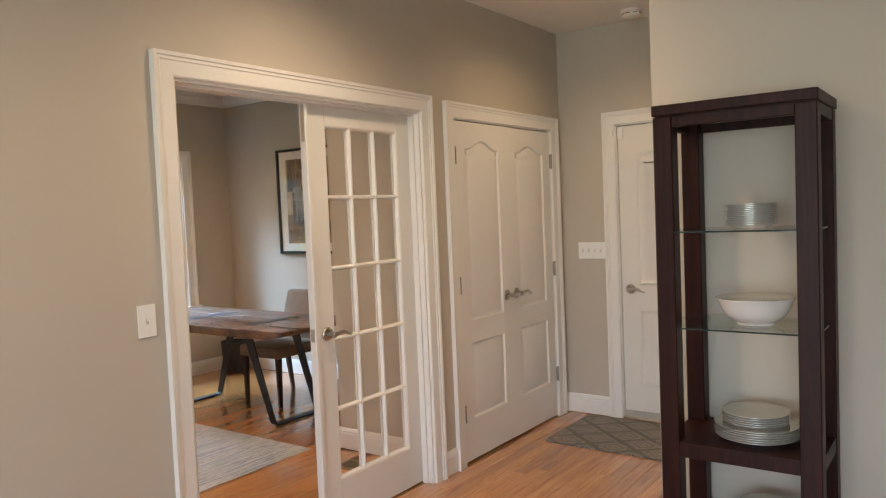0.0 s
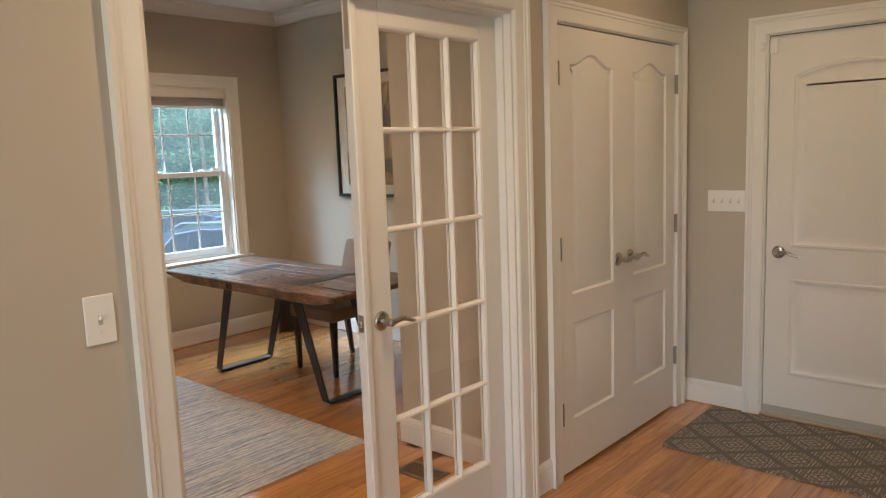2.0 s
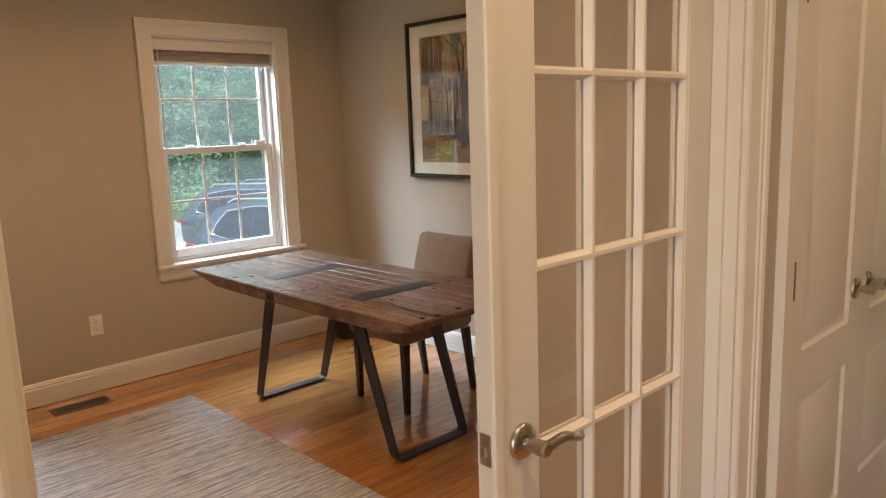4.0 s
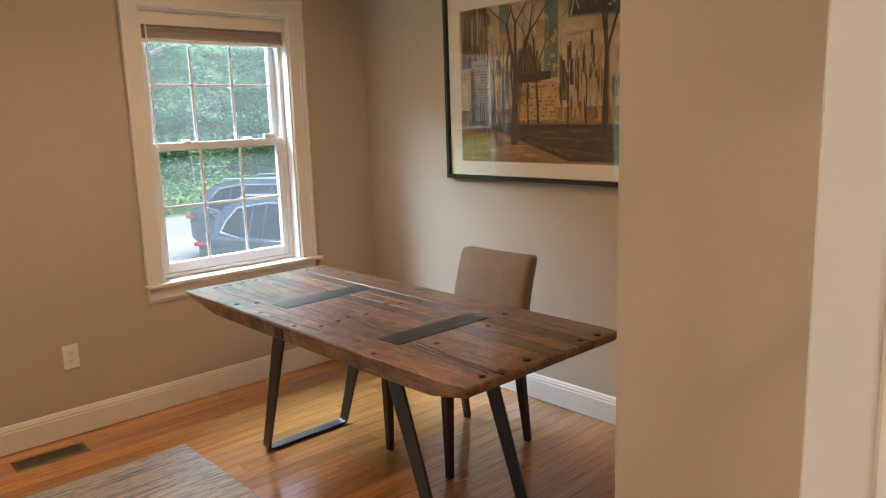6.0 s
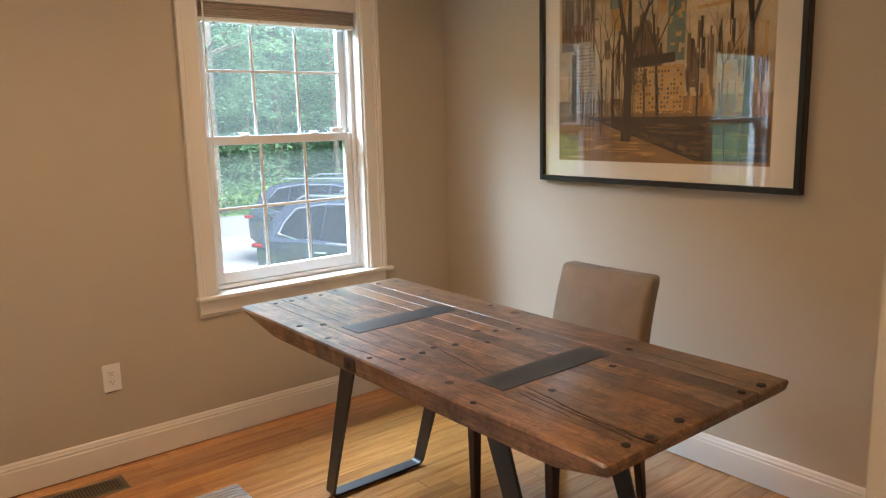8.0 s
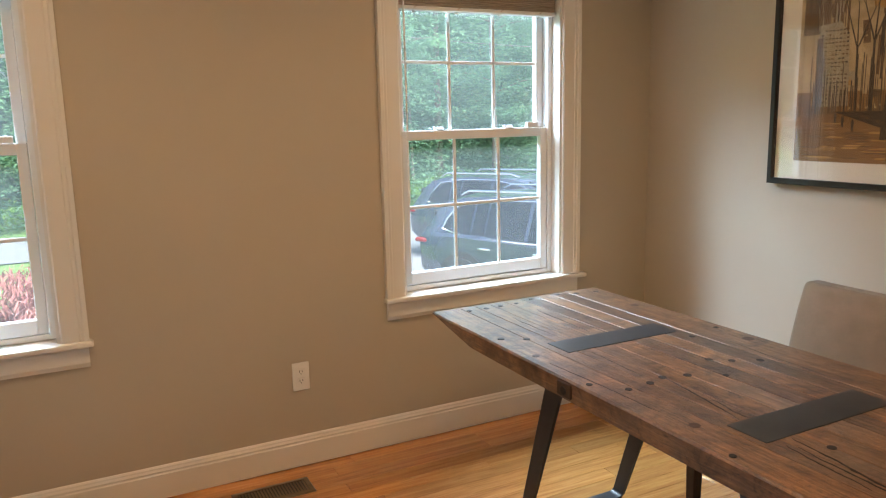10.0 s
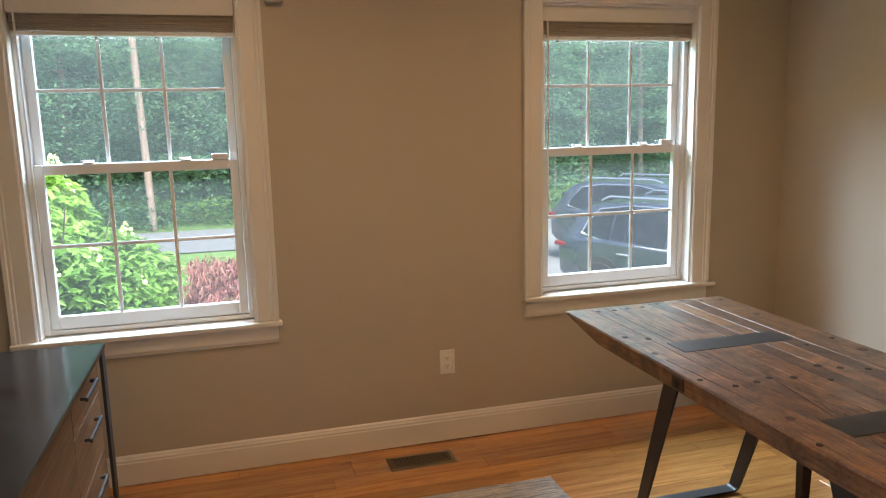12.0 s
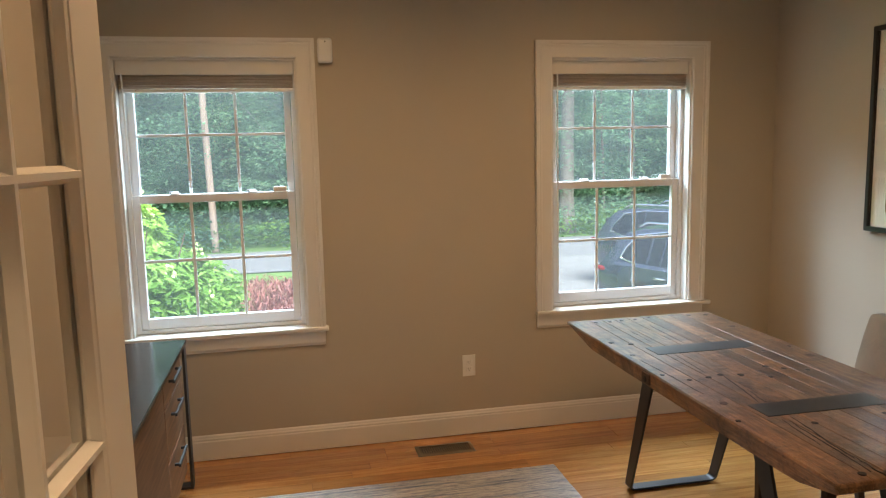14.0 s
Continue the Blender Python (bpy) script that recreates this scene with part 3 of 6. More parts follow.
# ---- plates, vents, sensors ----
def wall_plate(name, label, cat, face, origin, w, h, gangs, outlet=False):
    """face maps (across, up, out) to the world."""
    t = thing(name, label, cat)
    def cuboid(a0, a1, z0, z1, o0, o1, bev):
        bm = box(bmesh.new(), a0, a1, z0, z1, o0, o1, bev, 2)
        for v in bm.verts:
            v.co = face(*v.co)
        return bm
    part("plate", cuboid(-w / 2, w / 2, -h / 2, h / 2, 0.0, 0.006, 0.0025), PLATE, t)
    for g in range(gangs):
        a = (g - (gangs - 1) / 2) * 0.046
        if outlet:
            for z in (-0.02, 0.02):
                r = part("receptacle", cuboid(a - 0.0165, a + 0.0165, z - 0.0135, z + 0.0135, 0.004, 0.008, 0.0015), PLATE, t)
                for k, hh in ((-0.006, 0.0045), (0.006, 0.0035)):
                    part("slot", cuboid(a + k - 0.0011, a + k + 0.0011, z - hh + 0.003, z + hh + 0.003, 0.0075, 0.0084, 0), SLOT, r)
                part("ground_hole", cuboid(a - 0.002, a + 0.002, z - 0.0095, z - 0.0055, 0.0075, 0.0084, 0), SLOT, r)
            part("screw", cuboid(a - 0.003, a + 0.003, -0.003, 0.003, 0.0055, 0.0075, 0.001), PLATE, t)
        else:
            part("toggle_slot", cuboid(a - 0.0052, a + 0.0052, -0.012, 0.012, 0.0055, 0.0065, 0), coat("toggle shadow grey", (0.55, 0.54, 0.5), 0.5, 0.02), t)
            bm = box(bmesh.new(), a - 0.004, a + 0.004, -0.002, 0.009, 0.006, 0.017, 0.0015, 2)
            for v in bm.verts:
                v.co = face(v.co.x, v.co.y + (v.co.z - 0.006) * 0.35, v.co.z)
            part("toggle", bm, PLATE, t)
            for z in (-0.03, 0.03):
                part("screw", cuboid(a - 0.0025, a + 0.0025, z - 0.0025, z + 0.0025, 0.0055, 0.0072, 0.001), PLATE, t)
    return t


wall_plate("light_switch", "single white toggle switch on the greige wall", "switch", lambda a, z, o: (XH + o, 1.541 + a, 1.156 + z), None, 0.072, 0.118, 1)
wall_plate("light_switch", "four-gang white toggle switch plate beside the entry door", "switch", lambda a, z, o: (-2.042 - a, YP - o, 1.186 + z), None, 0.205, 0.118, 4)
wall_plate("power_outlet", "white duplex outlet low on the office wall", "outlet", lambda a, z, o: (XW + o, 3.006 + a, 0.402 + z), None, 0.074, 0.122, 1, True)
t = thing("motion_sensor", "small white motion sensor beside the window", "sensor")
part("sensor_body", box(bmesh.new(), XW, XW + 0.035, 2.236, 2.312, 2.066, 2.193, 0.014, 3), PLATE, t, "", True)
part("sensor_led", lathe(bmesh.new(), [(0.004, 0.0), (0.004, 0.0015), (0.001, 0.002)], (XW + 0.0346, 2.275, 2.172), 10, "X"), SLOT, t)
t = thing("smoke_detector", "round white smoke detector on the ceiling", "smoke detector")
part("detector_base", lathe(bmesh.new(), [(0.068, 0.0), (0.068, -0.014), (0.064, -0.018)], (-1.61, 4.66, H), 32), PLATE, t, "", True)
part("detector_cap", lathe(bmesh.new(), [(0.056, -0.018), (0.06, -0.022), (0.058, -0.038), (0.045, -0.046), (0.002, -0.047)], (-1.61, 4.66, H), 32), PLATE, t, "", True)
for k in range(8):
    q = k * math.pi / 4
    part("detector_slot", tube(bmesh.new(), [(-1.61 + 0.0595 * math.cos(q - 0.25), 4.66 + 0.0595 * math.sin(q - 0.25), H - 0.027), (-1.61 + 0.0605 * math.cos(q), 4.66 + 0.0605 * math.sin(q), H - 0.027), (-1.61 + 0.0595 * math.cos(q + 0.25), 4.66 + 0.0595 * math.sin(q + 0.25), H - 0.027)], 0.0022, 6), SLOT, t)
VENT = coat("brown vent enamel", (0.16, 0.12, 0.075), 0.4, 0.1, 150, 0.08, 0.4)


def vent(x0, x1, y0, y1, label, along):
    t = thing("floor_vent", label, "vent", "floor vents")
    b = 0.022
    part("vent_frame", run(bmesh.new(), [(0.0, 0.0), (0.004, 0.005), (b, 0.006), (b, -0.001), (0.0, -0.001)], ((x0, y0, 1, 1), (x1, y0, -1, 1), (x1, y1, -1, -1), (x0, y1, 1, -1)), lambda u, w, s: (s[0] + s[2] * u, s[1] + s[3] * u, 0.0005 + w), closed=True), VENT, t)
    part("vent_well", boxes((x0 + b - 0.002, x1 - b + 0.002, y0 + b - 0.002, y1 - b + 0.002, 0.0002, 0.0012)), SLOT, t)
    k = int(((y1 - y0) if along == "y" else (x1 - x0)) / 0.0125) - 3
    for i in range(k):
        if along == "y":
            y = y0 + b + (y1 - y0 - 2 * b) * (i + 0.5) / k
            part("vent_slat", box(bmesh.new(), x0 + b, x1 - b, y - 0.003, y + 0.003, 0.0012, 0.0052), VENT, t)
        else:
            x = x0 + b + (x1 - x0 - 2 * b) * (i + 0.5) / k
            part("vent_slat", box(bmesh.new(), x - 0.003, x + 0.003, y0 + b, y1 - b, 0.0012, 0.0052), VENT, t)


vent(-5.912, -5.778, 2.663, 2.977, "brown metal floor register by the office wall", "y")
vent(-2.965, -2.725, 3.145, 3.29, "brown metal floor register by the closet wall", "x")

# ---- office table ----
def reclaimed(name):
    """Weathered boards: brown with grey bleach, dark stains, cracks along the grain."""
    m, n, l, b = nodes_of(name)
    rnd = n.new("ShaderNodeObjectInfo").outputs["Random"]
    tc, add, mp = n.new("ShaderNodeTexCoord"), n.new("ShaderNodeVectorMath"), n.new("ShaderNodeMapping")
    add.operation = "MULTIPLY_ADD"
    add.inputs[1].default_value = (19.0, 31.0, 7.0)
    l.new(rnd, add.inputs[0]), l.new(tc.outputs["Object"], add.inputs[2])
    mp.inputs["Scale"].default_value = (2.4, 60.0, 60.0)
    l.new(add.outputs[0], mp.inputs["Vector"])
    g = noise_tex(n, l, mp.outputs[0], 1.0, 9, 0.74, 2.0)
    col = ramp(n, l, g, [(0.27, (0.045, 0.024, 0.014)), (0.43, (0.135, 0.073, 0.039)), (0.58, (0.22, 0.125, 0.066)), (0.76, (0.40, 0.25, 0.145))])
    tone = ramp(n, l, rnd, [(0.0, (0.50, 0.46, 0.44)), (0.4, (0.74, 0.68, 0.63)), (0.7, (1.0, 0.93, 0.85)), (1.0, (1.35, 1.22, 1.05))])
    col = mixc(n, l, "MULTIPLY", 1.0, col, tone)
    blot = noise_tex(n, l, add.outputs[0], 6.5, 6, 0.68, 0.8)
    col = mixc(n, l, "MULTIPLY", 0.95, col, ramp(n, l, blot, [(0.36, (0.30, 0.27, 0.25)), (0.47, (0.80, 0.77, 0.74)), (0.62, (1.3, 1.25, 1.18))]))
    fleck = noise_tex(n, l, add.outputs[0], 60.0, 4, 0.7)
    col = mixc(n, l, "MULTIPLY", 0.7, col, ramp(n, l, fleck, [(0.34, (0.35, 0.3, 0.28)), (0.46, (1, 1, 1)), (0.7, (1.25, 1.2, 1.15))]))
    grey = noise_tex(n, l, add.outputs[0], 2.1, 3, 0.6)
    col = mixc(n, l, "MIX", ramp(n, l, grey, [(0.52, (0, 0, 0)), (0.75, (0.5, 0.5, 0.5))]), col, (0.21, 0.175, 0.145))
    mp2 = n.new("ShaderNodeMapping")
    mp2.inputs["Scale"].default_value = (1.2, 26.0, 26.0)
    l.new(add.outputs[0], mp2.inputs["Vector"])
    crack = noise_tex(n, l, mp2.outputs[0], 1.6, 2, 0.4, 2.2)
    line = ramp(n, l, crack, [(0.475, (1, 1, 1)), (0.5, (0.08, 0.07, 0.06)), (0.525, (1, 1, 1))])
    where = ramp(n, l, noise_tex(n, l, add.outputs[0], 3.0, 2), [(0.5, (0, 0, 0)), (0.6, (0.9, 0.9, 0.9))])
    col = mixc(n, l, "MULTIPLY", where, col, line)
    l.new(col, b.inputs["Base Color"])
    l.new(ramp(n, l, g, [(0.2, (0.52,) * 3), (0.8, (0.34,) * 3)]), b.inputs["Roughness"])
    b.inputs["Coat Weight"].default_value, b.inputs["Coat Roughness"].default_value = 0.6, 0.2
    bump(n, l, b, g, 0.9, 0.002)
    return m


RECLAIMED = reclaimed("reclaimed boards")
TX0, TX1, TY0, TY1, TZ, TH = -5.578, -3.685, 3.415, 4.21, 0.727, 0.066
table = thing("desk_table", "reclaimed plank desk with black steel legs and inlaid straps", "desk")
rng = random.Random(4)


def table_board(y0, y1, dz, edge):
    """One board; the outer ones taper underneath at the window end and round off at the other."""
    bm = bmesh.new()
    n = 26
    rows = []
    for i in range(n + 1):
        x = TX0 + (TX1 - TX0) * i / n
        wob = 0.0025 * noise.noise((x * 3.1, y0 * 9, 0.3)) if edge else 0.0008 * noise.noise((x * 5, y0 * 11, 0.8))
        cham = min(1.0, max(0.0, (x - TX0) / 0.30), 0.35 + max(0.0, (TX1 - x) / 0.24))
        zb = TZ - 0.02 - (TH - 0.02) * cham
        ya, yb = y0 + (wob if edge == 1 else 0), y1 + (wob if edge == 2 else 0)
        ra, rb = (0.006 if edge == 1 else 0.0012), (0.006 if edge == 2 else 0.0012)
        zt = TZ + dz - (0.003 if i == n else 0)
        under = 0.018 if edge == 1 else 0.0
        rows.append([bm.verts.new(p) for p in ((x, ya, zt - ra), (x, ya + ra, zt), (x, yb - rb, zt), (x, yb, zt - rb), (x, yb - (0.018 if edge == 2 else 0), zb), (x, ya + under * (1 - 0.6 * cham), zb))])
    for out, drop in ((0.005, 0.005), (0.009, 0.012)):
        x = TX1 + out + 0.002 * noise.noise((y0 * 17, 2.0, 0.4))
        rows.append([bm.verts.new((x, v.co.y, TZ + dz - (drop if k in (0, 1, 2, 3) else 0.028))) for k, v in enumerate(rows[-1])])
    for p, q in zip(rows, rows[1:]):
        for i in range(6):
            bm.faces.new((p[i], p[(i + 1) % 6], q[(i + 1) % 6], q[i]))
    bm.faces.new(rows[0][::-1]), bm.faces.new(rows[-1])
    return bm


edges = [TY0, 3.535, 3.60, 3.665, 3.74, 3.82, 3.895, 3.97, 4.05, TY1]
for i, (a, b) in enumerate(zip(edges, edges[1:])):
    part("board", table_board(a + 0.0009, b - 0.0009, rng.uniform(-0.0006, 0.0005), 1 if i == 0 else 2 if i == len(edges) - 2 else 0), RECLAIMED, table)
for x0, x1, y0, y1 in ((-5.018, -4.902, 3.565, 4.022), (-4.262, -4.148, 3.555, 4.02)):
    bm = box(bmesh.new(), x0, x1, y0, y1, TZ - 0.004, TZ + 0.0018, 0.0006)
    part("steel_strap", bm, BLACK_METAL, table, "black steel strap set into the top")
HOLE = coat("dark bolt hole", (0.012, 0.009, 0.008), 0.75, 0.2)
RUST = coat("stained hole rim", (0.045, 0.022, 0.012), 0.6, 0.3, 300, 0.3)
HOLES = [(-5.52, 3.55), (-5.515, 3.622), (-5.52, 3.69), (-5.522, 3.765), (-5.55, 3.855), (-5.558, 3.995), (-5.528, 4.07), (-5.512, 4.158), (-5.14, 3.46), (-5.094, 3.533),
         (-4.645, 3.445), (-4.562, 3.514), (-4.57, 3.598), (-4.586, 3.658), (-4.564, 3.732), (-4.632, 3.887), (-4.51, 3.825), (-4.59, 3.938), (-4.55, 4.013), (-4.83, 4.02), (-4.868, 4.17),
         (-4.062, 3.66), (-4.14, 3.44), (-4.075, 3.937), (-4.142, 4.103), (-3.715, 3.53), (-3.702, 3.602), (-3.715, 3.738), (-3.712, 4.022), (-3.704, 4.11)]
for x, y in HOLES:
    r = rng.uniform(0.007, 0.0105)
    part("bolt_hole", lathe(bmesh.new(), [(r * 1.25, TZ - 0.002), (r * 1.25, TZ + 0.0014), (r, TZ + 0.0017), (r * 0.95, TZ + 0.0016)], (x, y, 0), 12), [HOLE], table)


def split_line(x0, x1, y0, y1, w, seed):
    """A drying crack along the grain: a dark sliver that wanders and tapers out at both ends."""
    bm, q, last = bmesh.new(), random.Random(seed), None
    y = 0.0
    for k in range(25):
        f = k / 24
        y += q.uniform(-0.0022, 0.0022)
        h = w * (math.sin(math.pi * f) ** 0.7 + 0.02) * q.uniform(0.6, 1.1) / 2
        x, yc = x0 + (x1 - x0) * f, y0 + (y1 - y0) * f + y
        row = [bm.verts.new((x, yc - h, TZ - 0.003)), bm.verts.new((x, yc - h, TZ + 0.0008)), bm.verts.new((x, yc + h, TZ + 0.0008)), bm.verts.new((x, yc + h, TZ - 0.003))]
        if last:
            for i in range(4):
                bm.faces.new((last[i], last[(i + 1) % 4], row[(i + 1) % 4], row[i]))
        else:
            bm.faces.new(row[::-1])
        last = row
    bm.faces.new(last)
    return bm


for k, (x0, x1, y0, y1, w) in enumerate(((-4.60, -4.27, 3.665, 3.600, 0.005), (-4.42, -4.27, 3.655, 3.635, 0.003), (-4.14, -3.80, 3.625, 3.575, 0.006), (-4.10, -3.72, 3.600, 3.555, 0.004), (-4.12, -3.90, 3.585, 3.548, 0.003),
                                        (-4.88, -4.62, 3.63, 3.615, 0.003), (-5.40, -5.05, 3.78, 3.765, 0.003), (-5.35, -5.10, 3.64, 3.645, 0.0025), (-4.80, -4.35, 4.09, 4.075, 0.003), (-4.10, -3.75, 4.12, 4.10, 0.003), (-4.85, -4.40, 3.455, 3.47, 0.0025), (-3.82, -3.676, 3.59, 3.585, 0.004))):
    part("crack", split_line(x0, x1, y0, y1, w, k), HOLE, table)
for x, y, r in ((-4.72, 4.16, 0.016), (-3.70, 3.605, 0.015), (-4.30, 3.49, 0.012), (-5.25, 4.14, 0.014), (-4.93, 3.46, 0.010)):
    part("knot", lathe(bmesh.new(), [(r * 1.2, TZ - 0.002), (r * 1.2, TZ + 0.0009), (r * 0.7, TZ + 0.0011), (r * 0.3, TZ + 0.0007)], (x, y, 0), 14), RUST, table, "dark knot in the wood")
part("bolt_plate", box(bmesh.new(), -4.752, -4.688, TY0 - 0.0035, TY0 + 0.004, 0.672, 0.716, 0.002), RUST, table, "stained bolt plate in the edge")
part("bolt_head", lathe(bmesh.new(), [(0.013, 0.002), (0.013, -0.0048), (0.009, -0.006), (0.001, -0.0062)], (-4.72, TY0 - 0.001, 0.692), 14, "Y"), HOLE, table)


def leg_frame(xt, xb, y0, y1):
    """A flat-bar loop that leans outwards: two legs and a floor bar with rounded turns."""
    t, zt = 0.011, TZ - TH
    path = [(y0 + 0.01, zt), (y0 + 0.018, 0.035)] + [(y0 + 0.048 - 0.03 * math.cos(q), 0.032 - 0.026 * math.sin(q)) for q in np.linspace(0.15, math.pi / 2, 5)]
    path += [(y1 - (p[0] - y0), p[1]) for p in reversed(path)]
    bm = bmesh.new()
    rows = []
    k = len(path)
    for i, (y, z) in enumerate(path):
        a, b = path[max(i - 1, 0)], path[min(i + 1, k - 1)]
        d = Vector((b[0] - a[0], b[1] - a[1])).normalized()
        nn = Vector((-d.y, d.x)) * t
        row = []
        for s in (-1, 1):
            for m in (0, 1):
                yy, zz = y + nn.x * m, z + nn.y * m
                row.append(bm.verts.new((xb + (xt - xb) * zz / zt + s * (0.027 + 0.017 * zz / zt), yy, max(zz, 0.0))))
        rows.append([row[0], row[1], row[3], row[2]])
    for p, q in zip(rows, rows[1:]):
        for i in range(4):
            bm.faces.new((p[i], p[(i + 1) % 4], q[(i + 1) % 4], q[i]))
    bm.faces.new(rows[0][::-1]), bm.faces.new(rows[-1])
    return bm


part("leg_frame", leg_frame(-4.935, -5.160, 3.535, 4.02), BLACK_METAL, table, "black flat-steel leg loop")
part("leg_frame", leg_frame(-4.195, -3.958, 3.535, 4.02), BLACK_METAL, table, "black flat-steel leg loop")

# ---- chair ----
FABRIC_RGB = (0.25, 0.185, 0.13)


def woven(name, rgb, scale=900.0, rough=0.95):
    m, n, l, b = nodes_of(name)
    v = coords(n, l)
    f = noise_tex(n, l, v, scale, 2)
    big_f = noise_tex(n, l, v, 14, 3)
    col = mixc(n, l, "MULTIPLY", 1.0, ramp(n, l, big_f, [(0.3, darker(rgb, 0.9)), (0.7, darker(rgb, 1.08))]), ramp(n, l, f, [(0.35, (0.78,) * 3), (0.65, (1.15,) * 3)]))
    l.new(col, b.inputs["Base Color"])
    b.inputs["Roughness"].default_value = rough
    b.inputs["Sheen Weight"].default_value = 0.25
    bump(n, l, b, f, 0.5, 0.001)
    return m


FABRIC = woven("taupe chair fabric", FABRIC_RGB)
CHAIR_WOOD = plank_wood("dark chair leg wood", (0.018, 0.009, 0.006), (0.035, 0.017, 0.010), (0.055, 0.028, 0.016), "Z", 0.35)
chair = thing("parsons_chair", "taupe upholstered chair with dark tapered legs, tucked under the desk", "chair")


def soft_block(dims, bend):
    """Padded block: a gridded box with rounded edges."""
    bm = bmesh.new()
    box(bm, *dims, bevel=0.022, seg=4)
    for v in bm.verts:
        v.co = bend(v.co)
    return bm


part("seat", soft_block((-4.785, -4.315, 3.93, 4.43, 0.385, 0.475), lambda c: (c.x, c.y, c.z + (0.010 * (1 - ((c.x + 4.545) / 0.23) ** 2) if c.z > 0.44 else 0))), FABRIC, chair, "", True)
bm = bmesh.new()
box(bm, -4.775, -4.320, 4.385, 4.455, 0.40, 0.876)
bmesh.ops.subdivide_edges(bm, edges=bm.edges[:], cuts=4, use_grid_fill=True)
bmesh.ops.bevel(bm, geom=[e for e in bm.edges if len(e.link_faces) == 2 and e.calc_face_angle() > 1.0], offset=0.02, segments=3, affect="EDGES", profile=0.5)
for v in bm.verts:
    q = max(0.0, (v.co.z - 0.42) / 0.46)
    v.co.y += 0.075 * q * q + 0.02 * q - 0.012 * (1 - ((v.co.x + 4.545) / 0.23) ** 2)
    v.co.x = -4.545 + (v.co.x + 4.545) * (1 - 0.03 * q)
part("backrest", bm, FABRIC, chair, "", True)
for x, y, k in ((-4.745, 3.965, 0.0), (-4.345, 3.965, 0.0), (-4.745, 4.415, 0.055), (-4.345, 4.415, 0.055)):
    bm = box(bmesh.new(), -0.021, 0.021, -0.021, 0.021, 0.0, 0.386)
    for v in bm.verts:
        f = 0.68 + 0.32 * v.co.z / 0.386
        v.co = Vector((x + v.co.x * f, y + v.co.y * f + k * (1 - v.co.z / 0.386), v.co.z))
    bmesh.ops.bevel(bm, geom=bm.edges[:], offset=0.003, segments=1, affect="EDGES")
    part("leg", bm, CHAIR_WOOD, chair)

# ---- waste bin ----
bin_t = thing("waste_bin", "small black waste bin in the office corner", "bin")
part("bin_body", lathe(bmesh.new(), [(0.098, 0.0), (0.104, 0.012), (0.128, 0.30), (0.132, 0.305), (0.132, 0.312), (0.124, 0.312), (0.10, 0.02), (0.001, 0.018)], (-5.80, 4.68, 0), 32), BLACK_METAL, bin_t, "", True)

# ---- rugs ----
def stripe_rug(name):
    m, n, l, b = nodes_of(name)
    v1 = coords(n, l, (60.0, 2.2, 1.0))
    v2 = coords(n, l, (190.0, 14.0, 1.0))
    f1, f2 = noise_tex(n, l, v1, 1.0, 5, 0.7), noise_tex(n, l, v2, 1.0, 3, 0.7)
    col = ramp(n, l, f1, [(0.28, (0.10, 0.14, 0.21)), (0.42, (0.29, 0.315, 0.355)), (0.52, (0.49, 0.475, 0.45)), (0.64, (0.60, 0.57, 0.52)), (0.8, (0.40, 0.40, 0.40))])
    col = mixc(n, l, "MULTIPLY", 0.8, col, ramp(n, l, f2, [(0.36, (0.42, 0.44, 0.48)), (0.55, (1.1, 1.08, 1.04))]))
    l.new(col, b.inputs["Base Color"])
    b.inputs["Roughness"].default_value = 0.95
    bump(n, l, b, f2, 0.9, 0.004)
    return m


rug = thing("area_rug", "flat-woven rug in grey, cream and blue stripes under the desk", "rug")
bm = bmesh.new()
nx, ny = 60, 40
RX0, RX1, RY0, RY1 = -5.508, -3.335, 1.72, 3.318
grid = [[bm.verts.new((RX0 + (RX1 - RX0) * i / nx + (0.004 * noise.noise((i, j * 0.7, 1)) if i in (0, nx) else 0), RY0 + (RY1 - RY0) * j / ny + (0.004 * noise.noise((i * 0.6, j, 2)) if j in (0, ny) else 0),
        0.0085 + 0.0012 * noise.noise((i * 0.5, j * 0.5, 3)) - (0.004 if i in (0, nx) or j in (0, ny) else 0))) for j in range(ny + 1)] for i in range(nx + 1)]
for i in range(nx):
    for j in range(ny):
        bm.faces.new((grid[i][j], grid[i + 1][j], grid[i + 1][j + 1], grid[i][j + 1]))
ext = bmesh.ops.extrude_face_region(bm, geom=bm.faces[:])
for v in ext["geom"]:
    if isinstance(v, bmesh.types.BMVert):
        v.co.z = 0.0015
part("rug_field", bm, stripe_rug("striped flat weave"), rug, "", True)


